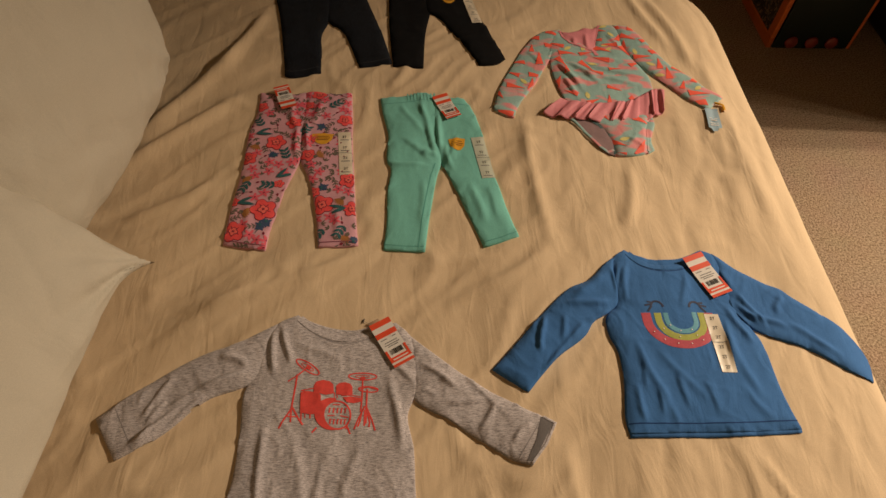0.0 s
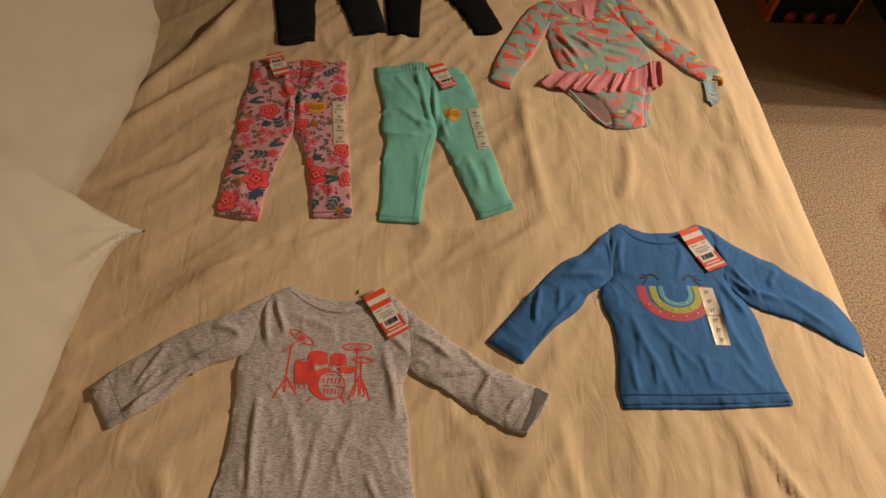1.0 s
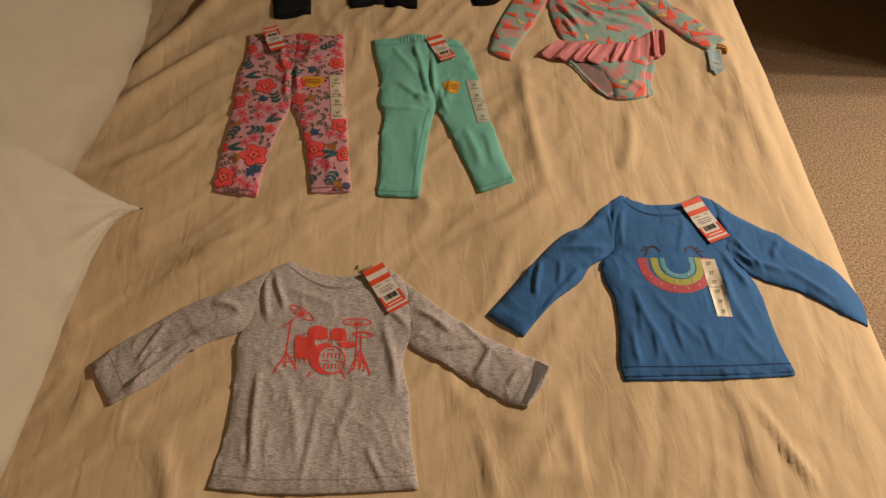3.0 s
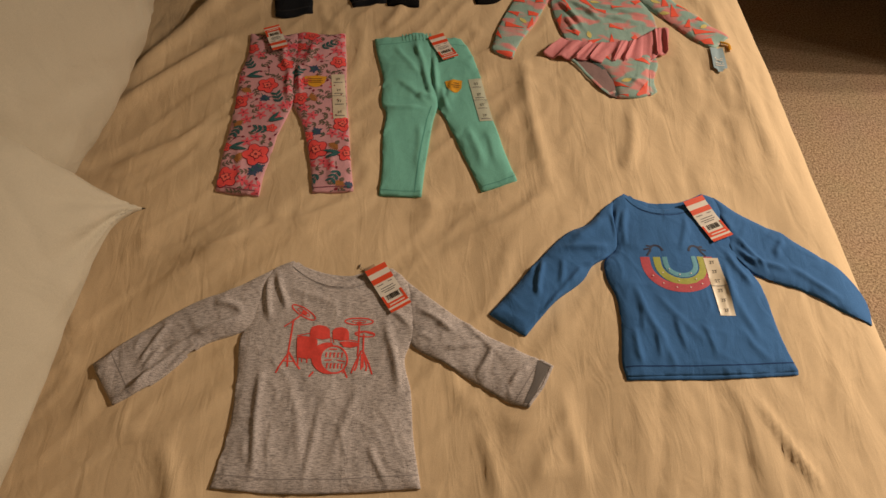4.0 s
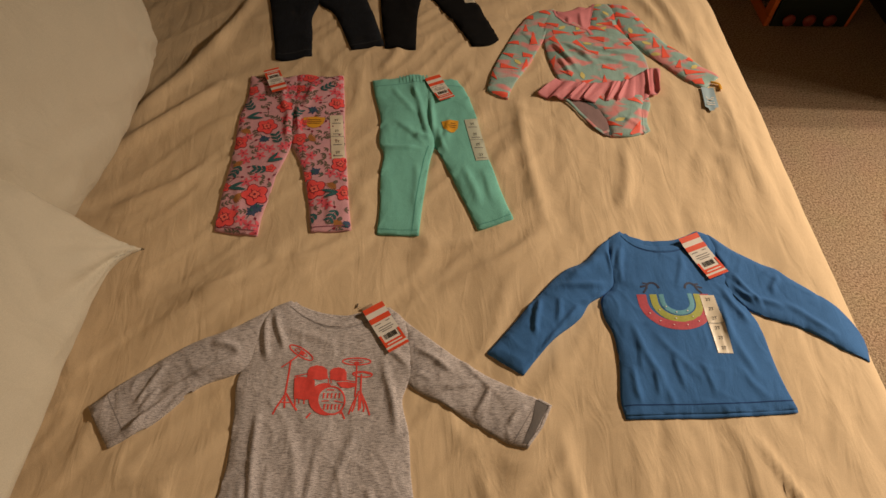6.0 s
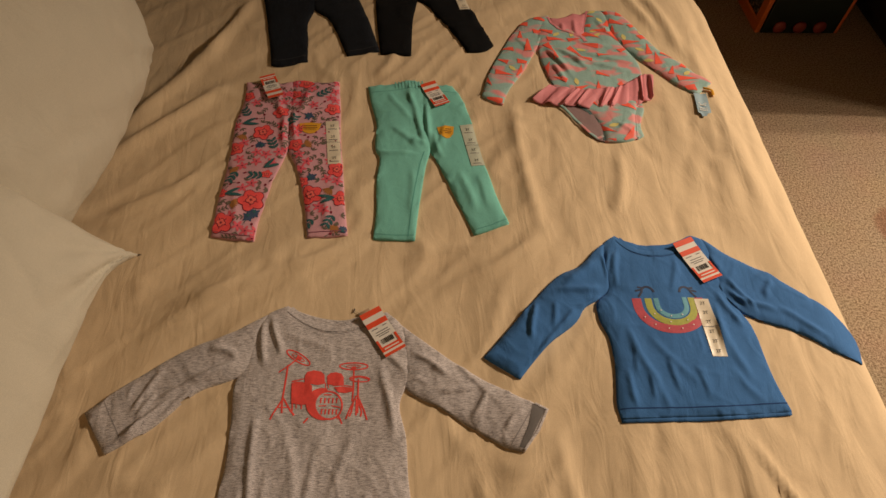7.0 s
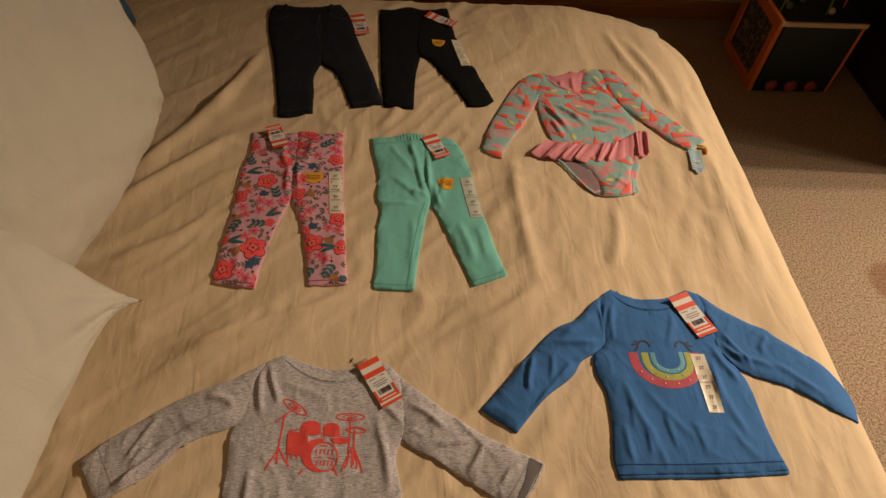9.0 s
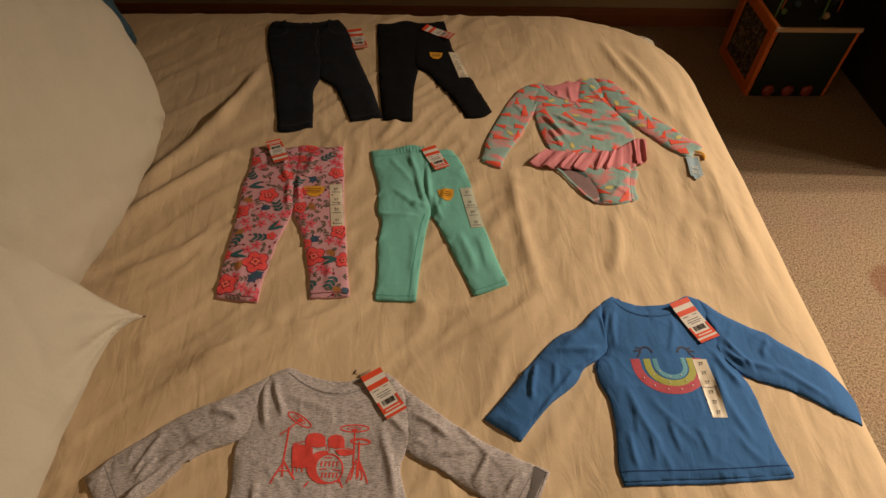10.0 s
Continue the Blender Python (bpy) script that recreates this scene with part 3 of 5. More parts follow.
pillow("pillow", 0.66, 0.48, 0.17, leaning(-0.497, 0.616, 54, -4.5, 0.48, 0.655), PILLOWCASE, "plump white pillow leaning at the head of the bed", 51, 0.26)
pillow("pillow", 0.71, 0.52, 0.18, leaning(-0.580, 1.125, 73, -9, 0.52, 0.672), PILLOWCASE, "large white pillow propped upright before a dark teal one", 61, 0.05, 0.32)
pillow("pillow", 0.62, 0.48, 0.16, leaning(-0.715, 1.48, 76, 0, 0.48, 0.665), TEAL_CASE, "dark teal pillow behind the white pillows", 71)

# ---- tags and stickers ----
def oriented(cx, cy, degrees):
    c, s = math.cos(radians(degrees)), math.sin(radians(degrees))
    return lambda u, v: (cx + u * c - v * s, cy + u * s + v * c)


def rect(f, u0, u1, v0, v1):
    return [f(u0, v0), f(u1, v0), f(u1, v1), f(u0, v1)]


def dense(points, spacing=0.008):
    out = []
    for a, b in zip(points, points[1:] + points[:1]):
        k = max(1, int(math.hypot(b[0] - a[0], b[1] - a[1]) / spacing))
        out += [(a[0] + (b[0] - a[0]) * i / k, a[1] + (b[1] - a[1]) * i / k) for i in range(k)]
    return out


def price_tag(parent, cx, cy, turn, height, w=0.038, h=0.088, lift=0.004, bend=0.004, flip=False):
    """A red and white hang tag with printed lines and a bar code; turn: degrees from upright."""
    f = oriented(cx, cy, turn)
    c, s = math.cos(radians(turn)), math.sin(radians(turn))
    z0 = float(np.max(height(np.array([cx, f(0, h / 2)[0], f(0, -h / 2)[0]]), np.array([cy, f(0, h / 2)[1], f(0, -h / 2)[1]]))))

    def z(x, y):
        v = -(np.asarray(x) - cx) * s + (np.asarray(y) - cy) * c
        return np.maximum(z0 + lift * 0.4 + bend * (v / h * 2) ** 2 * 0.6, height(x, y) + 0.0015)
    card = laid("price_tag", dense(rect(f, -w / 2, w / 2, -h / 2, h / 2)), z, CARD, parent, 0.0005, 0.006, "red and white card price tag")
    g = (lambda u, v: f(u, -v)) if flip else f
    for v0, v1 in ((0.385, 0.5), (0.16, 0.27), (-0.5, -0.44), (-0.395, -0.29)):
        laid("stripe", dense(rect(g, -w / 2, w / 2, v0 * h, v1 * h)), z, RED_INK, card, 0.0012, 0.006)
    for u in (-1, 1):
        laid("border", dense(rect(g, u * w / 2 - u * 0.004, u * w / 2, -0.29 * h, -0.12 * h)), z, RED_INK, card, 0.0012, 0.006)
    for k, (v, wide) in enumerate(((0.10, 0.3), (0.105, 0.2), (0.02, 0.6), (-0.03, 0.7), (-0.07, 0.5))):
        u = (-0.24 if k == 0 else 0.25 if k == 1 else 0.0) * w
        laid("print_bar", dense(rect(g, u - wide * w / 2, u + wide * w / 2, v * h, (v + 0.018) * h)), z, GREY_INK, card, 0.0011, 0.006)
    rng = random.Random(int(cx * 1000))
    u = -0.28
    while u < 0.28:
        bar = rng.uniform(0.015, 0.045)
        laid("code_bar", dense(rect(g, u * w, (u + bar) * w, -0.24 * h, -0.13 * h)), z, BLACK_INK, card, 0.0011, 0.008)
        u += bar + rng.uniform(0.02, 0.045)
    laid("print_bar", dense(rect(g, -0.36 * w, 0.36 * w, -0.36 * h, -0.335 * h)), z, CARD, card, 0.0017, 0.006)
    return card


def text_mesh(text, size, f, height, lift, material, parent, name="size_print"):
    cu = bpy.data.curves.new(name, "FONT")
    cu.body, cu.size, cu.align_x, cu.align_y = text, size, "CENTER", "CENTER"
    tmp = new(name, cu)
    me = bpy.data.meshes.new_from_object(tmp.evaluated_get(bpy.context.evaluated_depsgraph_get()))
    verts = [f(v.co.x, v.co.y) for v in me.vertices]
    faces = [tuple(p.vertices) for p in me.polygons]
    bpy.data.objects.remove(tmp)
    bpy.data.curves.remove(cu)
    bpy.data.meshes.remove(me)
    xy = np.array(verts)
    z = height(xy[:, 0], xy[:, 1]) + lift
    return mesh_part(name, [(a, b, c) for (a, b), c in zip(xy, z)], faces, material, parent, smooth=False)


def size_sticker(parent, cx, cy, turn, height, w, h, cells, material, lines):
    """A long adhesive size strip that repeats the size."""
    f = oriented(cx, cy, turn)
    strip = laid("size_sticker", dense(rect(f, -w / 2, w / 2, -h / 2, h / 2)), height, material, parent, 0.0009, 0.004, "long adhesive size strip, size printed over and over")
    for k in range(cells):
        v = h / 2 - (k + 0.5) * h / cells
        text_mesh("2T", 0.0085, lambda a, b, v=v: f(a, v + b), height, 0.0015, BLACK_INK, strip)
        if lines:
            laid("print_bar", dense(rect(f, -w * 0.33, w * 0.33, v - 0.0095, v - 0.0075)), height, GREY_INK, strip, 0.0014, 0.006)
    laid("fold_line", dense(rect(f, -w / 2, w / 2, -0.0006, 0.0006)), height, GREY_INK, strip, 0.0013, 0.006)
    return strip


def shield_sticker(parent, cx, cy, turn, height, w=0.046, h=0.034):
    f = oriented(cx, cy, turn)
    pts = [f(-w / 2, h * .42), f(0, h * .5), f(w / 2, h * .42), f(w * .42, -h * .15), f(w * .2, -h * .45), f(0, -h * .5), f(-w * .2, -h * .4), f(-w * .42, -h * .1)]
    st = laid("care_sticker", dense(pts), height, YELLOW_STICKER, parent, 0.0009, 0.004, "small amber shield-shaped sticker")
    for v, wide in ((0.18, 0.3), (0.02, 0.34), (-0.12, 0.28)):
        laid("print_bar", dense(rect(f, -wide * w, wide * w, v * h, (v + .05) * h)), height, plain_brown, st, 0.0014, 0.006)
    return st


plain_brown = plain("brown_ink", (0.22, 0.09, 0.02), 0.6)


def hem(points, height, material, parent, inset=0.0, name="hem_stitch", wide=0.0016):
    return ribbon(name, points, wide, height, material, parent, 0.0003)

# ---- grey shirt with the drum print ----
def grey_shirt():
    t = thing("shirt", -0.14, 0.66, BED_TOP, "grey heather long-sleeved toddler shirt with coral drum-kit print", "shirt", "toddler clothes laid on the bed")
    body = Cloth([(-0.213, 0.853), (-0.186, 0.832), (-0.155, 0.818), (-0.120, 0.813), (-0.082, 0.825), (-0.045, 0.842), (-0.020, 0.815), (-0.006, 0.770), (-0.008, 0.720), (-0.013, 0.702),
                  (-0.022, 0.675), (-0.012, 0.621), (-0.008, 0.553), (0.003, 0.482), (-0.107, 0.477), (-0.208, 0.477), (-0.290, 0.485), (-0.277, 0.560), (-0.277, 0.641), (-0.281, 0.715),
                  (-0.268, 0.760), (-0.262, 0.800), (-0.245, 0.835)],
                 0.0094, 0.004, 0.010, seed=81, ripple=0.0009, cell=0.003, tucks=[(-0.317, 0.824, -0.316, 0.751, 0.008, 0.004), (-0.295, 0.809, -0.295, 0.767, 0.007, 0.003), (-0.047, 0.765, -0.005, 0.715, 0.01, 0.004), (-0.116, 0.564, -0.105, 0.516, 0.008, 0.002), (-0.216, 0.582, -0.216, 0.510, 0.01, 0.002)], creases=[
                     (-0.25, 0.82, -0.24, 0.74, 0.006, 0.004), (-0.235, 0.83, -0.215, 0.76, 0.006, 0.004), (-0.24, 0.66, -0.235, 0.50, 0.007, 0.004), (-0.19, 0.64, -0.17, 0.52, 0.008, 0.002),
                     (-0.05, 0.74, -0.03, 0.62, 0.009, 0.004), (-0.09, 0.63, -0.13, 0.51, 0.008, 0.002), (-0.15, 0.60, -0.16, 0.48, 0.006, 0.002), (-0.07, 0.54, -0.05, 0.49, 0.006, 0.003), (-0.21, 0.80, -0.14, 0.77, 0.007, 0.002)])
    left = Cloth([(-0.245, 0.835), (-0.270, 0.820), (-0.309, 0.798), (-0.356, 0.781), (-0.442, 0.724), (-0.504, 0.672), (-0.455, 0.606), (-0.401, 0.640), (-0.337, 0.701), (-0.284, 0.722), (-0.262, 0.735), (-0.252, 0.790)],
                 0.0094, 0.004, 0.007, seed=91, ripple=0.0008, angle=30, cell=0.003, tucks=[(-0.357, 0.718, -0.271, 0.752, 0.016, 0.006), (-0.395, 0.650, -0.334, 0.714, 0.013, 0.006), (-0.433, 0.620, -0.410, 0.662, 0.01, 0.006), (-0.443, 0.688, -0.440, 0.719, 0.006, 0.003), (-0.419, 0.667, -0.410, 0.709, 0.007, 0.003)], creases=[
                     (-0.29, 0.75, -0.40, 0.68, 0.006, 0.005), (-0.37, 0.69, -0.45, 0.615, 0.005, 0.005), (-0.40, 0.735, -0.43, 0.67, 0.005, 0.004), (-0.33, 0.775, -0.28, 0.76, 0.008, 0.004), (-0.42, 0.66, -0.40, 0.70, 0.004, 0.003)])
    right = Cloth([(-0.022, 0.818), (-0.010, 0.806), (0.022, 0.779), (0.094, 0.723), (0.189, 0.669), (0.211, 0.659), (0.190, 0.624), (0.166, 0.593), (0.139, 0.602), (0.098, 0.628), (0.043, 0.665), (-0.013, 0.702), (-0.020, 0.740), (-0.018, 0.780)],
                  0.0086, 0.004, 0.007, seed=97, ripple=0.0009, angle=-32, cell=0.003, tucks=[(0.061, 0.754, 0.145, 0.654, 0.014, 0.003), (0.054, 0.755, -0.021, 0.733, 0.01, 0.004), (-0.005, 0.715, 0.026, 0.705, 0.008, 0.003)], creases=[
                      (0.00, 0.76, 0.06, 0.72, 0.007, 0.004), (0.04, 0.69, 0.10, 0.70, 0.005, 0.004), (0.09, 0.65, 0.12, 0.69, 0.005, 0.004), (0.14, 0.63, 0.17, 0.66, 0.005, 0.003), (-0.01, 0.72, 0.05, 0.74, 0.006, 0.003)])
    back = Cloth([(-0.214, 0.853), (-0.186, 0.840), (-0.150, 0.829), (-0.110, 0.826), (-0.070, 0.838), (-0.045, 0.843), (-0.06, 0.81), (-0.12, 0.80), (-0.19, 0.82)], 0.004, 0.003, 0.01, ripple=0.0005, seed=99)
    b = body.build("body", GREY_KNIT, t)
    left.build("sleeve", GREY_KNIT, t)
    right.build("sleeve", GREY_KNIT, t)
    back.build("back_neck", GREY_KNIT, t, "inside of the grey back neck")
    H = body.height
    neck = [(-0.209, 0.846), (-0.186, 0.828), (-0.155, 0.813), (-0.120, 0.808), (-0.082, 0.820), (-0.05, 0.834)]
    neck = [tuple(q) for q in smooth_outline(neck)[: -20]]
    collar = ribbon("neckband", neck[:len(neck)], 0.013, H, GREY_KNIT, t, 0.0016, "ribbed grey neckband")
    ribbon("seam", [(x, y - 0.009) for x, y in neck], 0.0016, H, SEAM_GREY, t, 0.0004)
    ribbon("hem", [(-0.286, 0.503), (-0.208, 0.495), (-0.107, 0.495), (-0.001, 0.500)], 0.0018, H, SEAM_GREY, t, 0.0004, "stitched hem line")
    ribbon("cuff_stitch", [(-0.478, 0.690), (-0.432, 0.622)], 0.0016, left.height, SEAM_GREY, t, 0.0004)
    ribbon("cuff_stitch", [(0.187, 0.664), (0.146, 0.604)], 0.0016, right.height, SEAM_GREY, t, 0.0004)
    drum_print(t, H)
    top = max_height(body, right)
    price_tag(t, -0.051, 0.799, 31, top, 0.038, 0.090)
    fz = float(cover_z(-0.1, 0.845)) + 0.002
    f = oriented(-0.083, 0.836, 31)
    laid("backing_tab", dense(rect(f, -.008, .012, -.007, .007)), top, KRAFT, t, 0.0012, 0.006, "brown card tab behind the tag")
    part("fastener", rod([Vector((-0.090, 0.838, fz)) - Vector(t.location), Vector((-0.101, 0.845, fz)) - Vector(t.location)], 0.0004, 6), PLASTIC, t, "thin plastic tag fastener")
    part("fastener_bar", rod([Vector((-0.102, 0.841, fz)) - Vector(t.location), Vector((-0.100, 0.849, fz)) - Vector(t.location)], 0.0009, 6), BLACK_INK, t)
    # shade inside the open cuff, laid on as a darker patch
    laid("cuff_opening", dense([(0.186, 0.668), (0.206, 0.660), (0.168, 0.598), (0.158, 0.600), (0.176, 0.634)]), right.height, CUFF_SHADE, t, 0.0006, 0.005, "darker inside of the open cuff")
    ribbon("cuff_edge", [(0.190, 0.668), (0.208, 0.658), (0.190, 0.625), (0.166, 0.596)], 0.004, right.height, GREY_KNIT, t, 0.0022)


KRAFT = plain("kraft_card", (0.38, 0.26, 0.17), 0.8)
CUFF_SHADE = fabric("grey_knit_shade", (0.17, 0.155, 0.15))
SEAM_GREY = fabric("grey_stitching", (0.36, 0.33, 0.33))


def drum_print(t, H):
    """A drum kit in coral ink, drawn round the middle of the bass drum."""
    def at(u, v):
        return (-0.132 + u * 0.00087 - v * 0.00007, 0.674 - u * 0.00001 + v * 0.00093)

    def line(pts, w=2.2, closed=False, name="print_line"):
        ribbon(name, [at(*q) for q in pts], w * 0.0009, H, CORAL_PRINT, t, 0.0005, closed=closed)

    def fill(pts, name="print_shape"):
        laid(name, dense([at(*q) for q in pts], 0.004), H, CORAL_PRINT, t, 0.0007, 0.003)

    def ring(cx, cy, rx, ry, lean):
        c, s = math.cos(radians(lean)), math.sin(radians(lean))
        return [(cx + rx * math.cos(a) * c - ry * math.sin(a) * s, cy + rx * math.cos(a) * s + ry * math.sin(a) * c) for a in np.linspace(0, math.tau, 32)[:-1]]
    # bass drum: front hoop, and its side as a broad crescent
    line(arc(0, 0, 24, 24, 0, 360, 40), 3.0)
    fill(arc(-9, 2, 31, 28, 78, 285, 30) + arc(0, 0, 25, 25, 268, 92, 24))
    line([(-36, -22), (-44, -31)], 3.0); line([(17, -18), (23, -32)], 3.0); line([(20, -12), (15, -24)], 2.2)
    # floor tom
    fill([(-66, 39), (-52, 41), (-37, 39), (-29, 34), (-29, 2), (-48, 0), (-66, 3)])
    line([(-64, 3), (-64, -10)], 2.6); line([(-48, 1), (-48, -7)], 2.6); line([(-57, 2), (-57, -6)], 1.8)
    line([(-66, 42), (-44, 46), (-20, 45), (-14, 42), (-40, 38), (-66, 42)], 1.8)
    # two upper toms, with a gap between them
    fill([(-43, 38), (-42, 52), (-38, 59), (-26, 62), (-14, 60), (-7, 54), (-6, 38), (-20, 35)])
    fill([(-2, 37), (-2, 52), (4, 57), (14, 59), (24, 56), (28, 50), (28, 36), (14, 34)])
    line([(-5, 40), (-5, 30)], 1.6); line([(-1, 40), (0, 30)], 1.6)
    # snare
    fill([(10, 31), (26, 33), (44, 30), (44, 24), (30, 21), (18, 22)])
    line([(8, 34), (28, 35), (46, 32)], 1.6)
    # left cymbal on its stand
    line(ring(-55, 86, 25, 7.5, -32), 2.6, True); line(ring(-55, 86, 13, 3.5, -32), 1.4, True)
    fill(ring(-53, 85, 5, 4, -30))
    line([(-54, 86), (-72, 70), (-90, 58)], 2.6); line([(-73, 72), (-78, 36), (-82, 8), (-82, -14)], 3.2)
    line([(-80, 12), (-94, -10), (-102, -25)], 3.2); line([(-80, 12), (-68, -8), (-60, -18)], 3.2); line([(-90, -4), (-72, -4)], 2.0)
    # right cymbals on their stands
    line(ring(47, 70, 26, 6.5, -1), 2.6, True); line(ring(47, 70, 13, 2.5, -1), 1.2, True)
    fill(ring(47, 67, 5, 3, 0))
    line(ring(57, 46, 18, 5, -4), 2.4, True); line([(41, 47), (57, 50), (74, 45)], 1.8)
    line([(47, 66), (45, 30), (42, 6)], 3.0); line([(55, 46), (53, 20), (51, -14)], 3.0)
    for pts in ([(50, 16), (38, -6), (30, -24)], [(52, 16), (62, -8), (67, -26)], [(44, 4), (40, -12), (36, -20)], [(54, 6), (58, -12), (56, -20)], [(50, 10), (48, -18)]):
        line(pts, 3.0)
    # lettering on the bass drum, too small to read
    for v, w in ((7, 14), (-12, 13)):
        for u in np.linspace(-w, w, 5):
            line([(u, v - 4), (u + 1, v + 5)], 2.6, name="print_bar")
            line([(u, v + 4), (u + 4, v + 4)], 1.6, name="print_bar")
    line([(-17, -2), (-4, -1)], 2.0, name="print_bar"); line([(5, -1), (20, -4)], 2.0, name="print_bar")
    line([(-8, 18), (6, 18)], 2.4, name="print_bar")


grey_shirt()

# ---- blue shirt with the rainbow ----
RAIN_RED = plain("rainbow_coral", (0.48, 0.06, 0.09), 0.7, 0.3, 300)
RAIN_LIME = plain("rainbow_lime", (0.38, 0.40, 0.07), 0.7, 0.25, 300)
RAIN_AQUA = plain("rainbow_aqua", (0.12, 0.36, 0.46), 0.7, 0.25, 300)
NAVY_PRINT = plain("navy_print", (0.012, 0.02, 0.06), 0.7)
SEAM_BLUE = fabric("dark_blue_stitching", (0.012, 0.05, 0.17))
# pale non-metal colour that paints in the studs' glint
GLINT = plain("pale_stud_glint", (0.85, 0.75, 0.75), 0.25)


def blue_shirt():
    t = thing("shirt", 0.45, 0.80, BED_TOP, "blue long-sleeved toddler shirt with smiling rainbow print", "shirt", "toddler clothes laid on the bed")
    body = Cloth([(0.382, 0.997), (0.399, 0.975), (0.440, 0.962), (0.483, 0.968), (0.512, 0.985), (0.530, 1.000), (0.552, 0.988), (0.562, 0.945), (0.560, 0.880), (0.573, 0.833),
                  (0.585, 0.804), (0.588, 0.740), (0.593, 0.680), (0.600, 0.648), (0.497, 0.642), (0.400, 0.641), (0.322, 0.639), (0.320, 0.658), (0.330, 0.731), (0.330, 0.783), (0.321, 0.815), (0.322, 0.850),
                  (0.345, 0.875), (0.347, 0.930), (0.358, 0.978)],
                 0.0101, 0.004, 0.010, seed=111, ripple=0.0008, cell=0.003, tucks=[(0.379, 0.716, 0.382, 0.663, 0.01, 0.004), (0.417, 0.746, 0.425, 0.676, 0.012, 0.004), (0.370, 0.968, 0.347, 0.872, 0.01, 0.004), (0.486, 0.949, 0.455, 0.860, 0.012, 0.003), (0.530, 0.853, 0.518, 0.740, 0.012, 0.004), (0.365, 0.772, 0.361, 0.702, 0.01, 0.003), (0.464, 0.730, 0.470, 0.662, 0.012, 0.003)], creases=[
                     (0.36, 0.96, 0.345, 0.89, 0.006, 0.005), (0.375, 0.96, 0.36, 0.88, 0.006, 0.003), (0.36, 0.80, 0.39, 0.70, 0.008, 0.003), (0.345, 0.72, 0.35, 0.66, 0.006, 0.003),
                     (0.54, 0.87, 0.565, 0.80, 0.007, 0.004), (0.52, 0.83, 0.55, 0.70, 0.010, 0.003), (0.39, 0.72, 0.40, 0.65, 0.007, 0.002), (0.40, 0.78, 0.45, 0.70, 0.008, 0.002), (0.52, 0.72, 0.56, 0.66, 0.009, 0.002)])
    left = Cloth([(0.360, 0.980), (0.339, 0.963), (0.302, 0.926), (0.264, 0.907), (0.208, 0.853), (0.154, 0.792), (0.116, 0.751), (0.171, 0.709), (0.197, 0.740), (0.228, 0.773), (0.282, 0.816), (0.300, 0.842), (0.327, 0.858), (0.350, 0.88), (0.352, 0.93)],
                 0.0115, 0.004, 0.007, seed=121, ripple=0.0008, angle=48, cell=0.003, tucks=[(0.194, 0.774, 0.214, 0.855, 0.006, 0.0030), (0.281, 0.838, 0.333, 0.860, 0.014, 0.008), (0.183, 0.725, 0.236, 0.787, 0.014, 0.007), (0.253, 0.800, 0.279, 0.838, 0.012, 0.004), (0.347, 0.953, 0.347, 0.886, 0.008, 0.007)], creases=[
                     (0.21, 0.845, 0.195, 0.78, 0.005, 0.005), (0.33, 0.88, 0.25, 0.87, 0.007, 0.005), (0.27, 0.82, 0.20, 0.75, 0.007, 0.005), (0.33, 0.94, 0.27, 0.88, 0.010, 0.004), (0.235, 0.80, 0.25, 0.85, 0.006, 0.003)])
    right = Cloth([(0.550, 0.992), (0.564, 0.980), (0.590, 0.955), (0.634, 0.927), (0.656, 0.916), (0.675, 0.894), (0.744, 0.838), (0.789, 0.786), (0.764, 0.734), (0.722, 0.754), (0.662, 0.793), (0.597, 0.818), (0.573, 0.833), (0.556, 0.86), (0.55, 0.92)],
                  0.0108, 0.004, 0.007, seed=131, ripple=0.0008, angle=-38, cell=0.003, tucks=[(0.550, 0.859, 0.572, 0.831, 0.009, 0.006), (0.549, 0.894, 0.545, 0.842, 0.01, 0.006), (0.550, 0.955, 0.563, 0.906, 0.012, 0.005), (0.610, 0.894, 0.669, 0.918, 0.014, 0.003)], creases=[
                      (0.57, 0.86, 0.64, 0.83, 0.007, 0.004), (0.65, 0.90, 0.63, 0.86, 0.007, 0.004), (0.57, 0.90, 0.60, 0.83, 0.006, 0.004), (0.64, 0.84, 0.72, 0.78, 0.008, 0.003), (0.565, 0.875, 0.59, 0.835, 0.004, 0.003)])
    back = Cloth([(0.383, 0.996), (0.400, 0.984), (0.440, 0.976), (0.483, 0.980), (0.528, 1.000), (0.52, 0.965), (0.44, 0.95), (0.39, 0.965)], 0.004, 0.003, 0.01, ripple=0.0004, seed=139)
    body.build("body", BLUE_KNIT, t)
    left.build("sleeve", BLUE_KNIT, t)
    right.build("sleeve", BLUE_KNIT, t)
    back.build("back_neck", BLUE_KNIT, t, "inside of the blue back neck")
    H = body.height
    neck = [tuple(q) for q in smooth_outline([(0.386, 0.988), (0.402, 0.968), (0.440, 0.956), (0.483, 0.962), (0.520, 0.986), (0.45, 0.99)])[:-17]]
    ribbon("neckband", neck, 0.013, H, BLUE_KNIT, t, 0.0016, "ribbed blue neckband")
    ribbon("seam", [(x, y - 0.009) for x, y in neck], 0.0016, H, SEAM_BLUE, t, 0.0004)
    ribbon("hem", [(0.322, 0.655), (0.400, 0.655), (0.497, 0.656), (0.597, 0.662)], 0.0020, H, SEAM_BLUE, t, 0.0004, "dark stitched hem line")
    hem_edge = Cloth([(0.322, 0.648), (0.322, 0.634), (0.400, 0.6345), (0.497, 0.636), (0.599, 0.643), (0.600, 0.652), (0.497, 0.648)], 0.004, 0.003, 0.006, ripple=0.0003, cell=0.006)
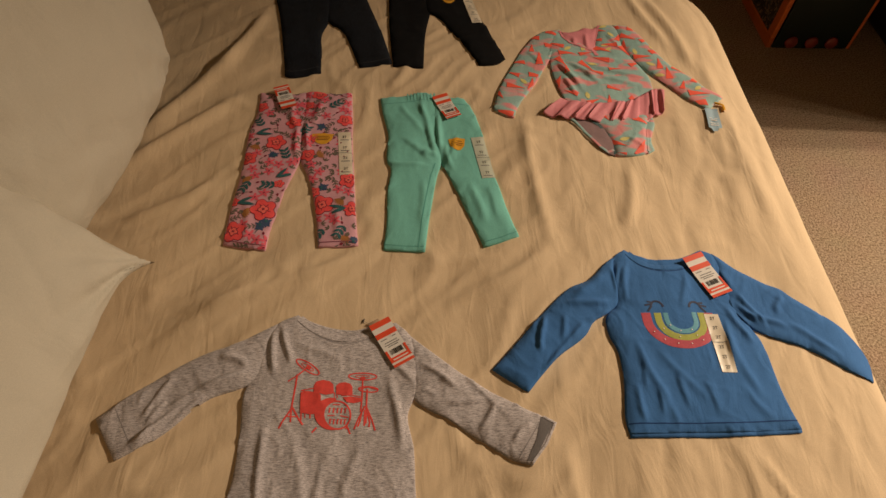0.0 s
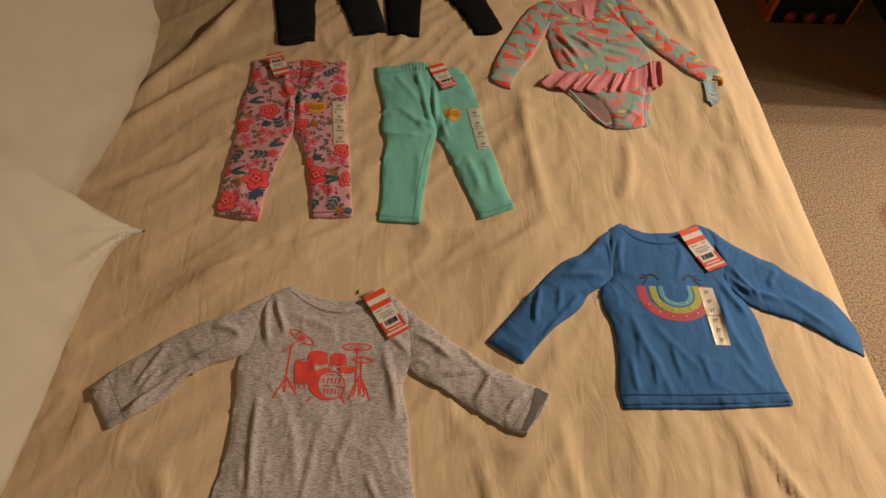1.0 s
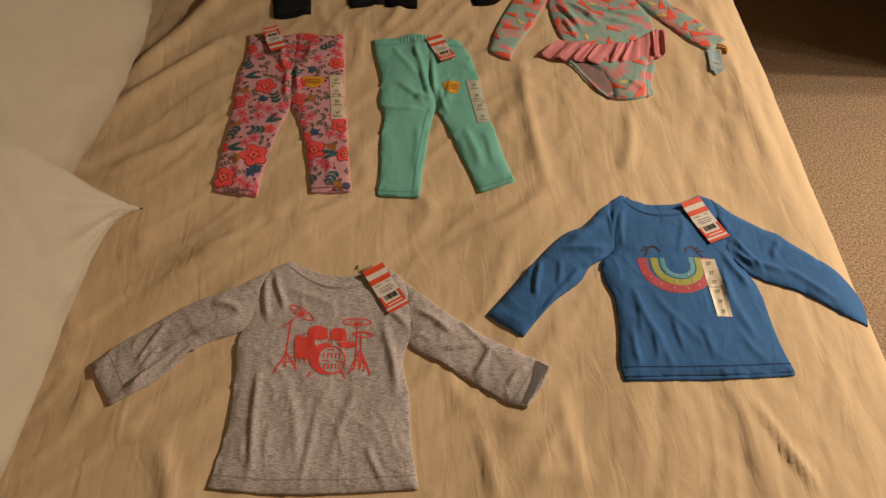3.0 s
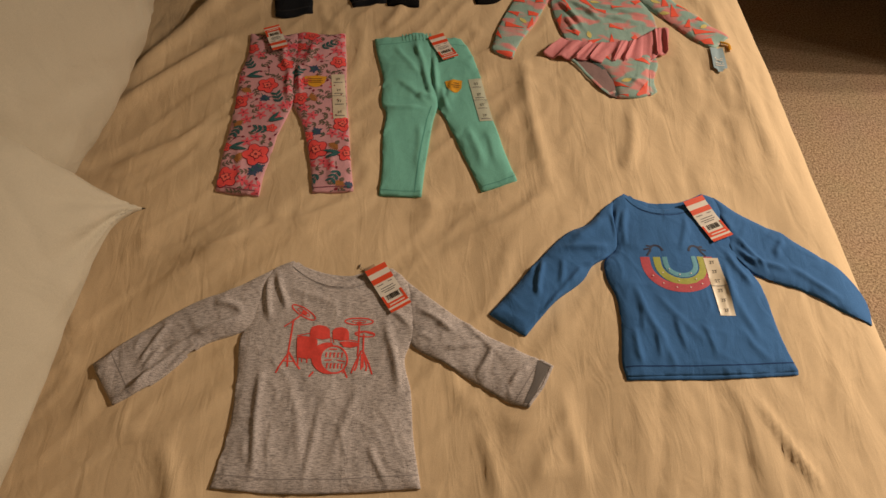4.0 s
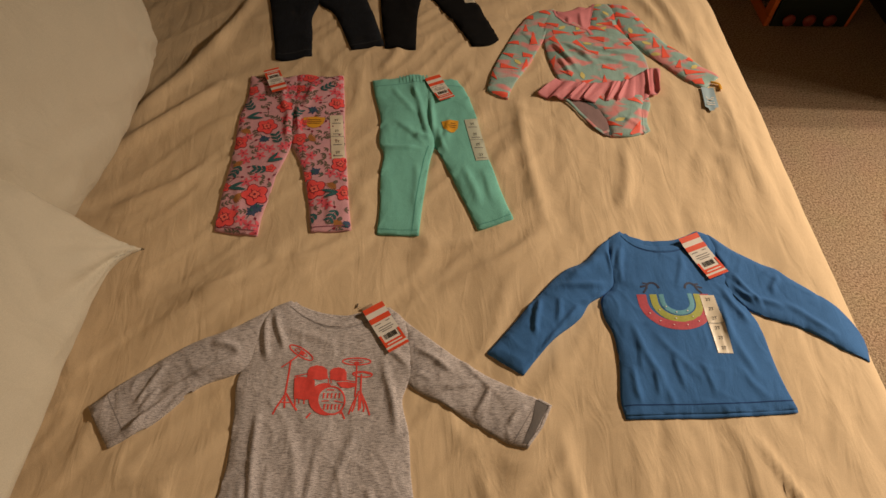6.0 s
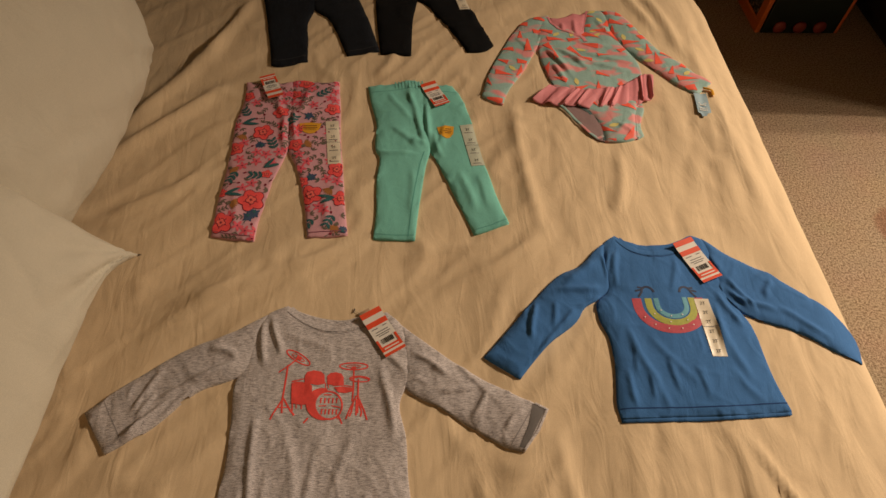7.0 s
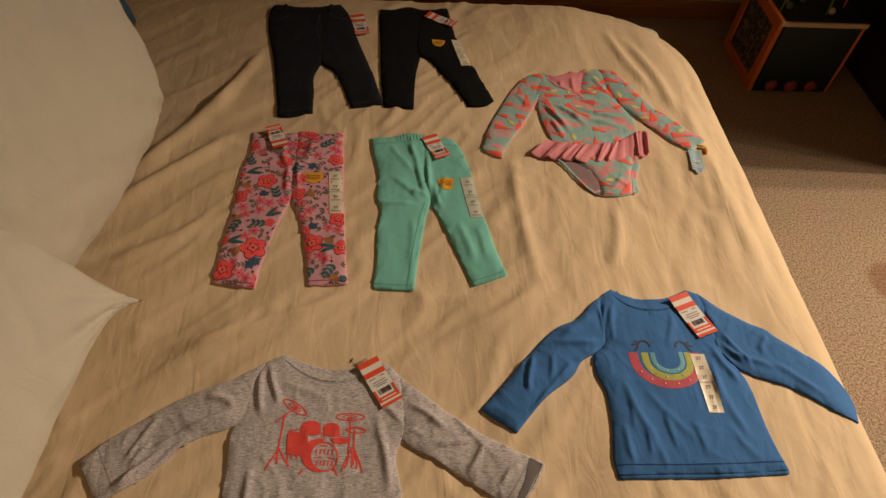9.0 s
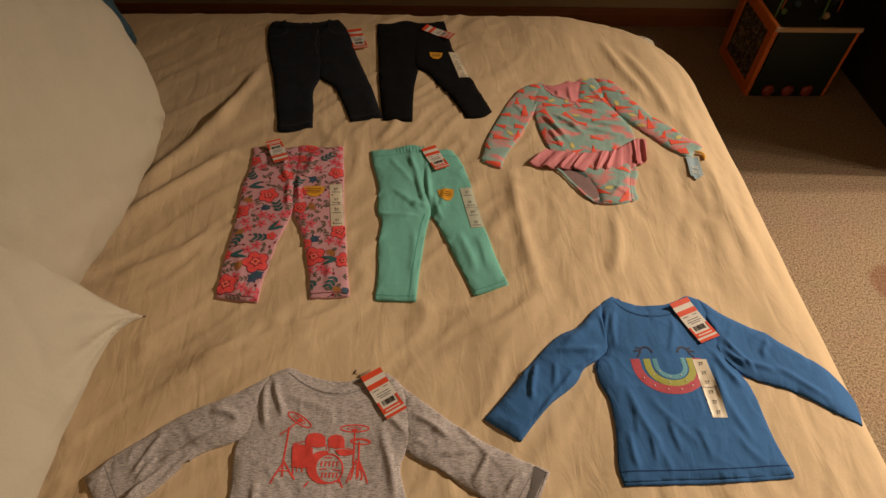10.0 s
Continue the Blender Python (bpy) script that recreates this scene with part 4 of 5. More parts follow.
    hem_edge.build("back_hem", BLUE_KNIT, t, "edge of the back panel at the hem")
    # bands hang from a level top; each runs from its left end round to its right end
    for xa, xb, low, w, m in ((0.391, 0.503, 0.793, 0.0165, RAIN_RED), (0.4115, 0.490, 0.8055, 0.0125, RAIN_LIME), (0.4255, 0.477, 0.818, 0.0085, RAIN_AQUA)):
        mid, half = (xa + xb) / 2, (xb - xa) / 2
        pts = [(xa, 0.855)] + [(mid - half * math.cos(a), 0.842 - (0.842 - low) * math.sin(a) ** 0.9) for a in np.linspace(0.05, math.pi - 0.05, 40)] + [(xb, 0.857)]
        ribbon("rainbow_band", pts, w, H, m, t, 0.0006)
        for a in np.arange(0.5, 2.9, 0.42 if m is RAIN_RED else 0.8):
            laid("stud", arc(mid - half * math.cos(a), 0.842 - (0.842 - low) * math.sin(a) ** 0.9, 0.0012, 0.0012, 0, 330, 8), H, GLINT, t, 0.0016, 0.005)
    for cx, sgn in ((0.414, -1), (0.483, 1)):
        ribbon("eyelid", arc(cx, 0.866, 0.011, 0.013, 5, 175, 16), 0.0042, H, NAVY_PRINT, t, 0.0006)
        for du, dv, eu, ev in ((-0.013, 0.004, -0.020, -0.006), (-0.011, 0.009, -0.024, 0.006), (-0.006, 0.012, -0.018, 0.014)):
            ribbon("eyelash", [(cx + du * .8, 0.864 + dv), (cx + eu * .9, 0.864 + ev)] if sgn < 0 else
                   [(cx - du * .8, 0.864 + dv), (cx - eu * .9, 0.864 + ev)], 0.0036, H, NAVY_PRINT, t, 0.0006)
    size_sticker(t, 0.508, 0.798, 0, H, 0.026, 0.113, 6, STICKER, False)
    price_tag(t, 0.5235, 0.938, 22, max_height(body, right), 0.042, 0.094)


blue_shirt()

# ---- leggings and trousers ----
SEAM_MINT = fabric("mint_stitching", (0.12, 0.42, 0.36))


def mint_leggings():
    t = thing("leggings", 0.03, 1.20, BED_TOP, "plain mint green toddler leggings with gathered waist", "leggings", "toddler clothes laid on the bed")
    left = Cloth([(-0.096, 1.415), (-0.052, 1.420), (0.008, 1.434), (0.024, 1.420), (0.034, 1.33), (0.040, 1.228), (0.029, 1.179), (0.020, 1.118), (0.012, 1.060), (0.005, 0.992), (-0.035, 0.994), (-0.073, 0.998),
                  (-0.069, 1.061), (-0.070, 1.134), (-0.067, 1.205), (-0.072, 1.213), (-0.074, 1.297), (-0.089, 1.370)], 0.0079, 0.004, 0.007, seed=141, ripple=0.0005, tucks=[(0.030, 1.225, 0.004, 1.330, 0.012, 0.006), (0.020, 1.215, -0.045, 1.290, 0.016, 0.004), (-0.066, 1.200, 0.000, 1.215, 0.012, 0.004), (-0.010, 1.430, 0.004, 1.340, 0.012, 0.003)], creases=[
                      (-0.07, 1.213, 0.01, 1.205, 0.005, 0.003), (0.00, 1.24, 0.03, 1.24, 0.008, 0.004), (-0.01, 1.40, 0.02, 1.30, 0.007, 0.003), (-0.05, 1.39, 0.00, 1.30, 0.008, 0.002), (0.0, 1.17, 0.0, 1.05, 0.008, 0.002)])
    right = Cloth([(0.020, 1.424), (0.050, 1.421), (0.093, 1.418), (0.111, 1.379), (0.131, 1.287), (0.143, 1.202), (0.160, 1.124), (0.184, 1.026), (0.150, 1.014), (0.117, 1.005), (0.103, 1.045), (0.084, 1.099), (0.058, 1.171), (0.036, 1.228), (0.022, 1.32)],
                  0.0079, 0.004, 0.007, seed=151, ripple=0.0005, tucks=[(0.036, 1.235, 0.030, 1.330, 0.010, 0.006), (0.050, 1.215, 0.075, 1.300, 0.014, 0.004), (0.150, 1.060, 0.130, 1.150, 0.014, 0.003)], creases=[(0.03, 1.36, 0.04, 1.25, 0.006, 0.003), (0.045, 1.27, 0.06, 1.20, 0.006, 0.003), (0.10, 1.16, 0.12, 1.06, 0.010, 0.003)])
    left.build("leg", MINT_KNIT, t)
    right.build("leg", MINT_KNIT, t)
    HL, HR = left.height, right.height
    for k in range(9):
        x = -0.035 + k * 0.0075
        ribbon("gather", [(x, 1.428 + 0.0004 * k), (x + 0.002, 1.404)], 0.0035, HL, MINT_KNIT, t, 0.0010)
    ribbon("waist_seam", [(-0.088, 1.392), (-0.04, 1.397), (0.010, 1.408)], 0.0018, HL, SEAM_MINT, t, 0.0004)
    ribbon("waist_seam", [(0.024, 1.402), (0.060, 1.397), (0.100, 1.394)], 0.0018, HR, SEAM_MINT, t, 0.0004)
    ribbon("leg_seam", [(0.026, 1.215), (0.016, 1.178), (0.006, 1.118), (-0.002, 1.060), (-0.008, 1.000)], 0.0022, HL, SEAM_MINT, t, 0.0004)
    ribbon("cuff_stitch", [(-0.072, 1.008), (-0.034, 1.004), (0.003, 1.003)], 0.0016, HL, SEAM_MINT, t, 0.0004)
    ribbon("cuff_stitch", [(0.118, 1.015), (0.150, 1.024), (0.180, 1.036)], 0.0016, HR, SEAM_MINT, t, 0.0004)
    price_tag(t, 0.053, 1.384, 24, max_height(left, right), 0.036, 0.078)
    shield_sticker(t, 0.073, 1.268, 2, HR, 0.036, 0.037)
    size_sticker(t, 0.126, 1.231, 9, HR, 0.028, 0.118, 4, PALE_STICKER, True)


mint_leggings()

FLOWER_RED = plain("flower_red_print", (0.95, 0.09, 0.09), 0.75, 0.15, 300)
FLOWER_PALE = plain("flower_coral_print", (0.95, 0.16, 0.13), 0.75, 0.15, 300)
FLOWER_DARK = plain("flower_outline_print", (0.22, 0.015, 0.04), 0.75)
LEAF_TEAL = plain("leaf_teal_print", (0.03, 0.12, 0.13), 0.75)
LEAF_GREY = plain("leaf_olive_print", (0.16, 0.13, 0.10), 0.75)
BLOOM_BLUE = plain("bloom_blue_print", (0.045, 0.08, 0.16), 0.75)
BUD_OCHRE = plain("bud_ochre_print", (0.42, 0.17, 0.05), 0.75)
STAR_CORAL = plain("star_coral_print", (0.80, 0.12, 0.17), 0.75)


class Print:
    """Collects flat printed motifs on a cloth piece, one mesh a colour."""

    def __init__(self, cloth, parent):
        self.cloth, self.parent, self.made = cloth, parent, {}

    def add(self, material, pts, lift=0.0005):
        xy = np.array(pts, float)
        mid = xy.mean(0)
        if not inside(self.cloth.poly, xy[:, 0], xy[:, 1]).all():
            ok = inside(self.cloth.poly, xy[:, 0], xy[:, 1])
            if ok.sum() < 3:
                return
            xy = xy[ok]
            mid = xy.mean(0)
        verts, faces = self.made.setdefault(material, ([], []))
        k = len(verts)
        ring = np.vstack([xy, (xy + mid) / 2, mid[None]])
        z = self.cloth.height(ring[:, 0], ring[:, 1]) + lift
        verts += [(a, b, c) for (a, b), c in zip(ring, z)]
        n = len(xy)
        for i in range(n):
            j = (i + 1) % n
            faces += [(k + i, k + j, k + n + j, k + n + i), (k + n + i, k + n + j, k + 2 * n)]

    def build(self, name):
        for m, (v, f) in self.made.items():
            tagged(mesh_part(name, v, f, m, self.parent), "", "", "", "stuff")


def petals(x, y, r, n, turn, deep=0.25):
    out = []
    for i in range(n * 6):
        a = math.tau * i / (n * 6)
        rr = r * (1 - deep + deep * abs(math.cos(n * a / 2)) ** 0.6)
        out.append((x + rr * math.cos(a + turn), y + rr * math.sin(a + turn)))
    return out


def leaf(x, y, length, wide, turn):
    out = []
    for s in (1, -1):
        for i in range(6):
            u = i / 6 if s > 0 else 1 - i / 6
            w = s * wide / 2 * math.sin(math.pi * u) ** 0.8
            out.append((x + u * length * math.cos(turn) - w * math.sin(turn), y + u * length * math.sin(turn) + w * math.cos(turn)))
    return out


def big_flower(pr, x, y, r, turn):
    """Five scalloped coral petals with fine dark rims, an inner ring of petals and a dark heart."""
    for k in range(5):
        a = turn + k * math.tau / 5
        px, py = x + r * .56 * math.cos(a), y + r * .56 * math.sin(a)
        pr.add(FLOWER_DARK, petals(px, py, r * .47, 3, a, 0.10), 0.0005)
        pr.add(FLOWER_RED, petals(px, py, r * .41, 3, a, 0.10), 0.0009)
        pr.add(FLOWER_DARK, leaf(x, y, r * .62, r * .07, a + 0.25), 0.0012)
    for k in range(4):
        a = turn + 0.5 + k * math.tau / 4
        pr.add(FLOWER_DARK, arc(x + r * .2 * math.cos(a), y + r * .2 * math.sin(a), r * .22, r * .22, 0, 340, 10), 0.0013)
        pr.add(FLOWER_PALE, arc(x + r * .2 * math.cos(a), y + r * .2 * math.sin(a), r * .17, r * .17, 0, 340, 10), 0.0016)
    pr.add(FLOWER_DARK, petals(x, y, r * .12, 5, turn, 0.6), 0.0019)


def small_motif(pr, kind, x, y, rng):
    a = rng.uniform(0, math.tau)
    dx, dy = math.cos(a), math.sin(a)
    if kind == 0:
        # a stem with paired dark leaves
        pr.add(LEAF_TEAL, leaf(x - dx * .014, y - dy * .014, .032, .0018, a))
        for k in range(3):
            for s in (1, -1):
                pr.add(LEAF_TEAL, leaf(x + dx * (.010 * k - .012), y + dy * (.010 * k - .012), .015, .0062, a + s * 0.75), 0.0007)
    elif kind == 1:
        # a cornflower head of blue tufts
        for k in range(9):
            q, r = a + k * math.tau / 9, rng.uniform(.008, .014)
            pr.add(BLOOM_BLUE, leaf(x, y, r, .0056, q), 0.0006)
        pr.add(LEAF_TEAL, leaf(x, y, .007, .006, a), 0.0012)
        pr.add(LEAF_TEAL, leaf(x, y, .020, .0018, a + 2.5), 0.0005)
    elif kind == 2:
        # a brush-like thistle head on a grey cup
        for k in range(7):
            pr.add(BUD_OCHRE, leaf(x, y, .019, .0040, a + (k - 3) * 0.26), 0.0006)
        pr.add(LEAF_GREY, leaf(x + dx * .004, y + dy * .004, .011, .009, a + math.pi), 0.0010)
    elif kind == 3:
        for k in range(5):
            pr.add(STAR_CORAL, leaf(x, y, .0125, .0058, a + k * math.tau / 5), 0.0006)
        pr.add(FLOWER_DARK, petals(x, y, .0018, 5, a), 0.0011)
    elif kind == 4:
        pr.add(LEAF_GREY, leaf(x - dx * .010, y - dy * .010, .024, .0018, a))
        for k in range(3):
            for s in (1, -1):
                pr.add(LEAF_GREY, leaf(x + dx * .007 * (k - 1), y + dy * .007 * (k - 1), .0085, .0030, a + s * 0.8))
    elif kind == 5:
        pr.add(FLOWER_DARK, leaf(x, y, .008, .005, a))
        pr.add(LEAF_GREY, leaf(x, y, .012, .002, a + math.pi))
    else:
        for k in range(3):
            pr.add(LEAF_GREY, leaf(x, y, .010, .0036, a + (k - 1) * 0.8))


SEAM_PINK = fabric("pink_stitching", (0.35, 0.10, 0.15))


def floral_leggings():
    t = thing("leggings", -0.25, 1.20, BED_TOP, "pink toddler leggings printed with red flowers and leaves", "leggings", "toddler clothes laid on the bed")
    left = Cloth([(-0.367, 1.433), (-0.312, 1.427), (-0.262, 1.436), (-0.252, 1.40), (-0.248, 1.31), (-0.252, 1.227), (-0.262, 1.182), (-0.273, 1.136), (-0.282, 1.078), (-0.290, 1.037), (-0.292, 0.994), (-0.328, 0.998), (-0.372, 1.006),
                  (-0.370, 1.065), (-0.369, 1.137), (-0.368, 1.215), (-0.370, 1.299), (-0.363, 1.371)], 0.0079, 0.004, 0.007, seed=161, ripple=0.0004, creases=[
                      (-0.27, 1.32, -0.26, 1.22, 0.007, 0.004), (-0.30, 1.40, -0.27, 1.31, 0.008, 0.003), (-0.34, 1.10, -0.33, 1.01, 0.008, 0.002)])
    right = Cloth([(-0.266, 1.434), (-0.248, 1.439), (-0.202, 1.427), (-0.160, 1.428), (-0.152, 1.333), (-0.148, 1.263), (-0.136, 1.150), (-0.129, 1.076), (-0.120, 1.003), (-0.160, 0.999), (-0.194, 0.997), (-0.204, 1.063), (-0.220, 1.135), (-0.232, 1.174), (-0.254, 1.227), (-0.262, 1.31)],
                  0.0086, 0.004, 0.007, seed=171, ripple=0.0004, creases=[(-0.25, 1.33, -0.24, 1.24, 0.006, 0.004), (-0.22, 1.40, -0.24, 1.32, 0.008, 0.003), (-0.17, 1.10, -0.16, 1.02, 0.008, 0.002)])
    left.build("leg", PINK_KNIT, t)
    right.build("leg", PINK_KNIT, t)
    rng = random.Random(5)
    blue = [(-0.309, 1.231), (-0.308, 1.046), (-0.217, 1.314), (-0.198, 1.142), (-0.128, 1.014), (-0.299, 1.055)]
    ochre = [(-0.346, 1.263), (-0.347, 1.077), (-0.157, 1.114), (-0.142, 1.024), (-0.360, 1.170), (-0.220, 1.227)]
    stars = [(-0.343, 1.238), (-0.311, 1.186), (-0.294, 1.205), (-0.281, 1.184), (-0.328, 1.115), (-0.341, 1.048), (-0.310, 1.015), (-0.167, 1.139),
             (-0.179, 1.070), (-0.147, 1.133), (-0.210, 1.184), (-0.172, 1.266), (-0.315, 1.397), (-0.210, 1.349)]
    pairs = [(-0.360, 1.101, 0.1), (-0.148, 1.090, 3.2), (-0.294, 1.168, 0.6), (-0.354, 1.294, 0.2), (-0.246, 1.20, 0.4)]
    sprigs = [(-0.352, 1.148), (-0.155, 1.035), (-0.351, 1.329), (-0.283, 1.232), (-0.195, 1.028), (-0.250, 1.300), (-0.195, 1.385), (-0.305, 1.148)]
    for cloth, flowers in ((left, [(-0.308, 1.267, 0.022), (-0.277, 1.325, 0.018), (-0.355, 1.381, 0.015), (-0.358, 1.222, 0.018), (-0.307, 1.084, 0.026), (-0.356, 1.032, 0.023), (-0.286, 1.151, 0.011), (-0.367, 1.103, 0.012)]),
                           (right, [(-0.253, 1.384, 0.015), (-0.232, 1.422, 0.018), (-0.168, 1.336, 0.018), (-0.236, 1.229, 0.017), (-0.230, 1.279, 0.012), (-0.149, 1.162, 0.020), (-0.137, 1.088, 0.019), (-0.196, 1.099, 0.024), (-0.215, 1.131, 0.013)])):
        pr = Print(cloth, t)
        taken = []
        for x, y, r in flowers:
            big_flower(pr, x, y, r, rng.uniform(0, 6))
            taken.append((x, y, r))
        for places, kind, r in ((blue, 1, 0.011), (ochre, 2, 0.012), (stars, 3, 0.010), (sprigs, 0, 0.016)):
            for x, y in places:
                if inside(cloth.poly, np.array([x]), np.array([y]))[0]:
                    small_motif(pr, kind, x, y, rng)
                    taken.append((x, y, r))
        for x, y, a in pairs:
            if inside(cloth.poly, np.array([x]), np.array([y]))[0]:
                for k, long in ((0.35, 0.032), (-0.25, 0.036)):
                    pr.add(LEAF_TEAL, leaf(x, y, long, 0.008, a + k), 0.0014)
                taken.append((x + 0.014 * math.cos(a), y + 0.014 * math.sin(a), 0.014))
        x0, y0 = cloth.poly.min(0)
        x1, y1 = cloth.poly.max(0)
        for _ in range(1600):
            x, y = rng.uniform(x0, x1), rng.uniform(y0, y1)
            if not inside(cloth.poly, np.array([x]), np.array([y]))[0]:
                continue
            if any(math.hypot(x - a, y - b) < c * 0.95 + 0.0062 for a, b, c in taken):
                continue
            taken.append((x, y, 0.0062))
            small_motif(pr, rng.choice([3, 4, 4, 5, 6, 6]), x, y, rng)
        pr.build("flower_print")
    ribbon("cuff_stitch", [(-0.370, 1.015), (-0.328, 1.007), (-0.293, 1.003)], 0.0016, left.height, SEAM_PINK, t, 0.0012)
    ribbon("cuff_stitch", [(-0.194, 1.007), (-0.160, 1.009), (-0.122, 1.012)], 0.0016, right.height, SEAM_PINK, t, 0.0012)
    price_tag(t, -0.307, 1.407, 22, max_height(left, right), 0.034, 0.076, flip=True)
    shield_sticker(t, -0.212, 1.277, 0, right.height)
    size_sticker(t, -0.161, 1.238, 6, right.height, 0.027, 0.122, 4, STICKER, True)


floral_leggings()

THREAD = fabric("faded_denim_thread", (0.022, 0.022, 0.026))
METAL = plain("dull_metal_button", (0.45, 0.42, 0.4), 0.35, metal=0.9)


def denim_trousers():
    t = thing("jeans", -0.25, 1.74, BED_TOP, "dark denim toddler jeans with button waist", "jeans", "toddler clothes laid on the bed")
    left = Cloth([(-0.396, 1.974), (-0.335, 1.962), (-0.285, 1.966), (-0.250, 1.965), (-0.240, 1.85), (-0.236, 1.702), (-0.249, 1.646), (-0.243, 1.576), (-0.238, 1.504), (-0.307, 1.488), (-0.321, 1.494), (-0.334, 1.576), (-0.362, 1.719), (-0.391, 1.837), (-0.402, 1.937)],
                 0.0101, 0.004, 0.008, seed=181, ripple=0.0012, cell=0.007)
    right = Cloth([(-0.272, 1.967), (-0.240, 1.980), (-0.212, 1.994), (-0.196, 1.965), (-0.180, 1.925), (-0.150, 1.812), (-0.115, 1.695), (-0.090, 1.611), (-0.073, 1.537), (-0.11, 1.53), (-0.149, 1.524), (-0.174, 1.599), (-0.200, 1.658), (-0.240, 1.702), (-0.258, 1.85)],
                  0.0108, 0.004, 0.008, seed=191, ripple=0.0012, cell=0.007)
    left.build("leg", DENIM, t)
    right.build("leg", DENIM, t)
    both = max_height(left, right)
    ribbon("waistband", [(-0.390, 1.950), (-0.335, 1.942), (-0.272, 1.946), (-0.205, 1.965)], 0.034, both, DENIM, t, 0.003, "dark denim waistband")
    for x, y in ((-0.36, 1.945), (-0.235, 1.955)):
        ribbon("belt_loop", [(x, y + 0.018), (x, y - 0.022)], 0.010, both, DENIM, t, 0.006)
    ribbon("fly_stitch", [(-0.262, 1.925), (-0.264, 1.85), (-0.252, 1.80)], 0.0025, both, THREAD, t, 0.001)
    ribbon("pocket_stitch", [(-0.345, 1.925), (-0.352, 1.895), (-0.385, 1.885)], 0.0025, both, THREAD, t, 0.001)
    ribbon("pocket_stitch", [(-0.235, 1.932), (-0.222, 1.905), (-0.185, 1.900)], 0.0025, both, THREAD, t, 0.001)
    for x in (-0.312, -0.285):
        laid("button", arc(x, 1.948, 0.0045, 0.0045, 0, 345, 14), both, METAL, t, 0.0055, 0.006, "dull metal snap button")
    ribbon("hem", [(-0.325, 1.510), (-0.305, 1.503), (-0.24, 1.518)], 0.0022, left.height, THREAD, t, 0.001)
    ribbon("hem", [(-0.152, 1.536), (-0.11, 1.541), (-0.079, 1.549)], 0.0022, right.height, THREAD, t, 0.001)
    price_tag(t, -0.150, 1.884, 14, cover_z, 0.040, 0.100)


def black_leggings():
    t = thing("leggings", 0.04, 1.76, BED_TOP, "plain black toddler leggings with bent leg", "leggings", "toddler clothes laid on the bed")
    left = Cloth([(-0.097, 1.972), (-0.069, 1.972), (-0.012, 2.005), (0.012, 1.996), (0.020, 1.90), (0.018, 1.745), (0.007, 1.671), (0.001, 1.524), (-0.035, 1.525), (-0.071, 1.528), (-0.084, 1.671), (-0.091, 1.826), (-0.097, 1.912)],
                 0.0086, 0.004, 0.007, seed=201, ripple=0.0012, cell=0.007)
    right = Cloth([(0.004, 1.998), (0.037, 1.982), (0.066, 1.983), (0.095, 1.990), (0.105, 1.914), (0.117, 1.829), (0.145, 1.735), (0.170, 1.660), (0.199, 1.566), (0.176, 1.544), (0.133, 1.539), (0.109, 1.600), (0.068, 1.679), (0.040, 1.727), (0.013, 1.745), (0.004, 1.85)],
                  0.0094, 0.004, 0.007, seed=211, ripple=0.0012, cell=0.007)
    left.build("leg", BLACK_KNIT, t)
    right.build("leg", BLACK_KNIT, t)
    ribbon("waist_seam", [(-0.094, 1.945), (-0.066, 1.945), (-0.012, 1.972)], 0.002, left.height, DENIM, t, 0.0006)
    price_tag(t, 0.076, 1.913, 58, max_height(left, right), 0.032, 0.092)
    shield_sticker(t, 0.066, 1.799, -4, right.height, 0.036, 0.036)
    size_sticker(t, 0.126, 1.762, 11, right.height, 0.027, 0.122, 4, STICKER, True)


denim_trousers()
black_leggings()

# ---- swimsuit ----
SW_CORAL = plain("neon_coral_print", (0.95, 0.12, 0.07), 0.6, 0.1, 200)
SW_YELLOW = plain("pale_yellow_print", (0.72, 0.62, 0.22), 0.6, 0.2, 200)


def shards(cloth, parent, rng, count):
    """Scattered coral triangles and yellow flecks."""
    pr = Print(cloth, parent)
    x0, y0 = cloth.poly.min(0)
    x1, y1 = cloth.poly.max(0)
    taken = []
    for _ in range(count * 30):
        x, y = rng.uniform(x0, x1), rng.uniform(y0, y1)
        if len(taken) >= count or not inside(cloth.poly, np.array([x]), np.array([y]))[0] or any(math.hypot(x - a, y - b) < 0.033 for a, b in taken):
            continue
        taken.append((x, y))
        a, r = rng.choice([0.2, 2.9, -0.3, 1.3, -0.9]) + rng.uniform(-0.3, 0.3), rng.uniform(0.017, 0.026)
        k, b = rng.random(), a + rng.uniform(-0.6, 0.6)
        tri = [(x + r * s * math.cos(a + q), y + r * s * math.sin(a + q)) for q, s in ((0.0, 1.3), (2.7, 0.8), (3.75, 0.75))]
        if k < 0.8:
            if rng.random() < 0.35:
                pr.add(SW_YELLOW, leaf(x + 0.010 * math.cos(b + 2), y + 0.010 * math.sin(b + 2), 0.024, 0.011, b + 1.2), 0.0006)
            pr.add(SW_CORAL, dense(tri, 0.004), 0.0008)
    pr.build("shard_print")


# aqua darkened by hand: the shade along one leg opening
LEG_SHADE = fabric("shaded_aqua_edge", (0.10, 0.17, 0.17))


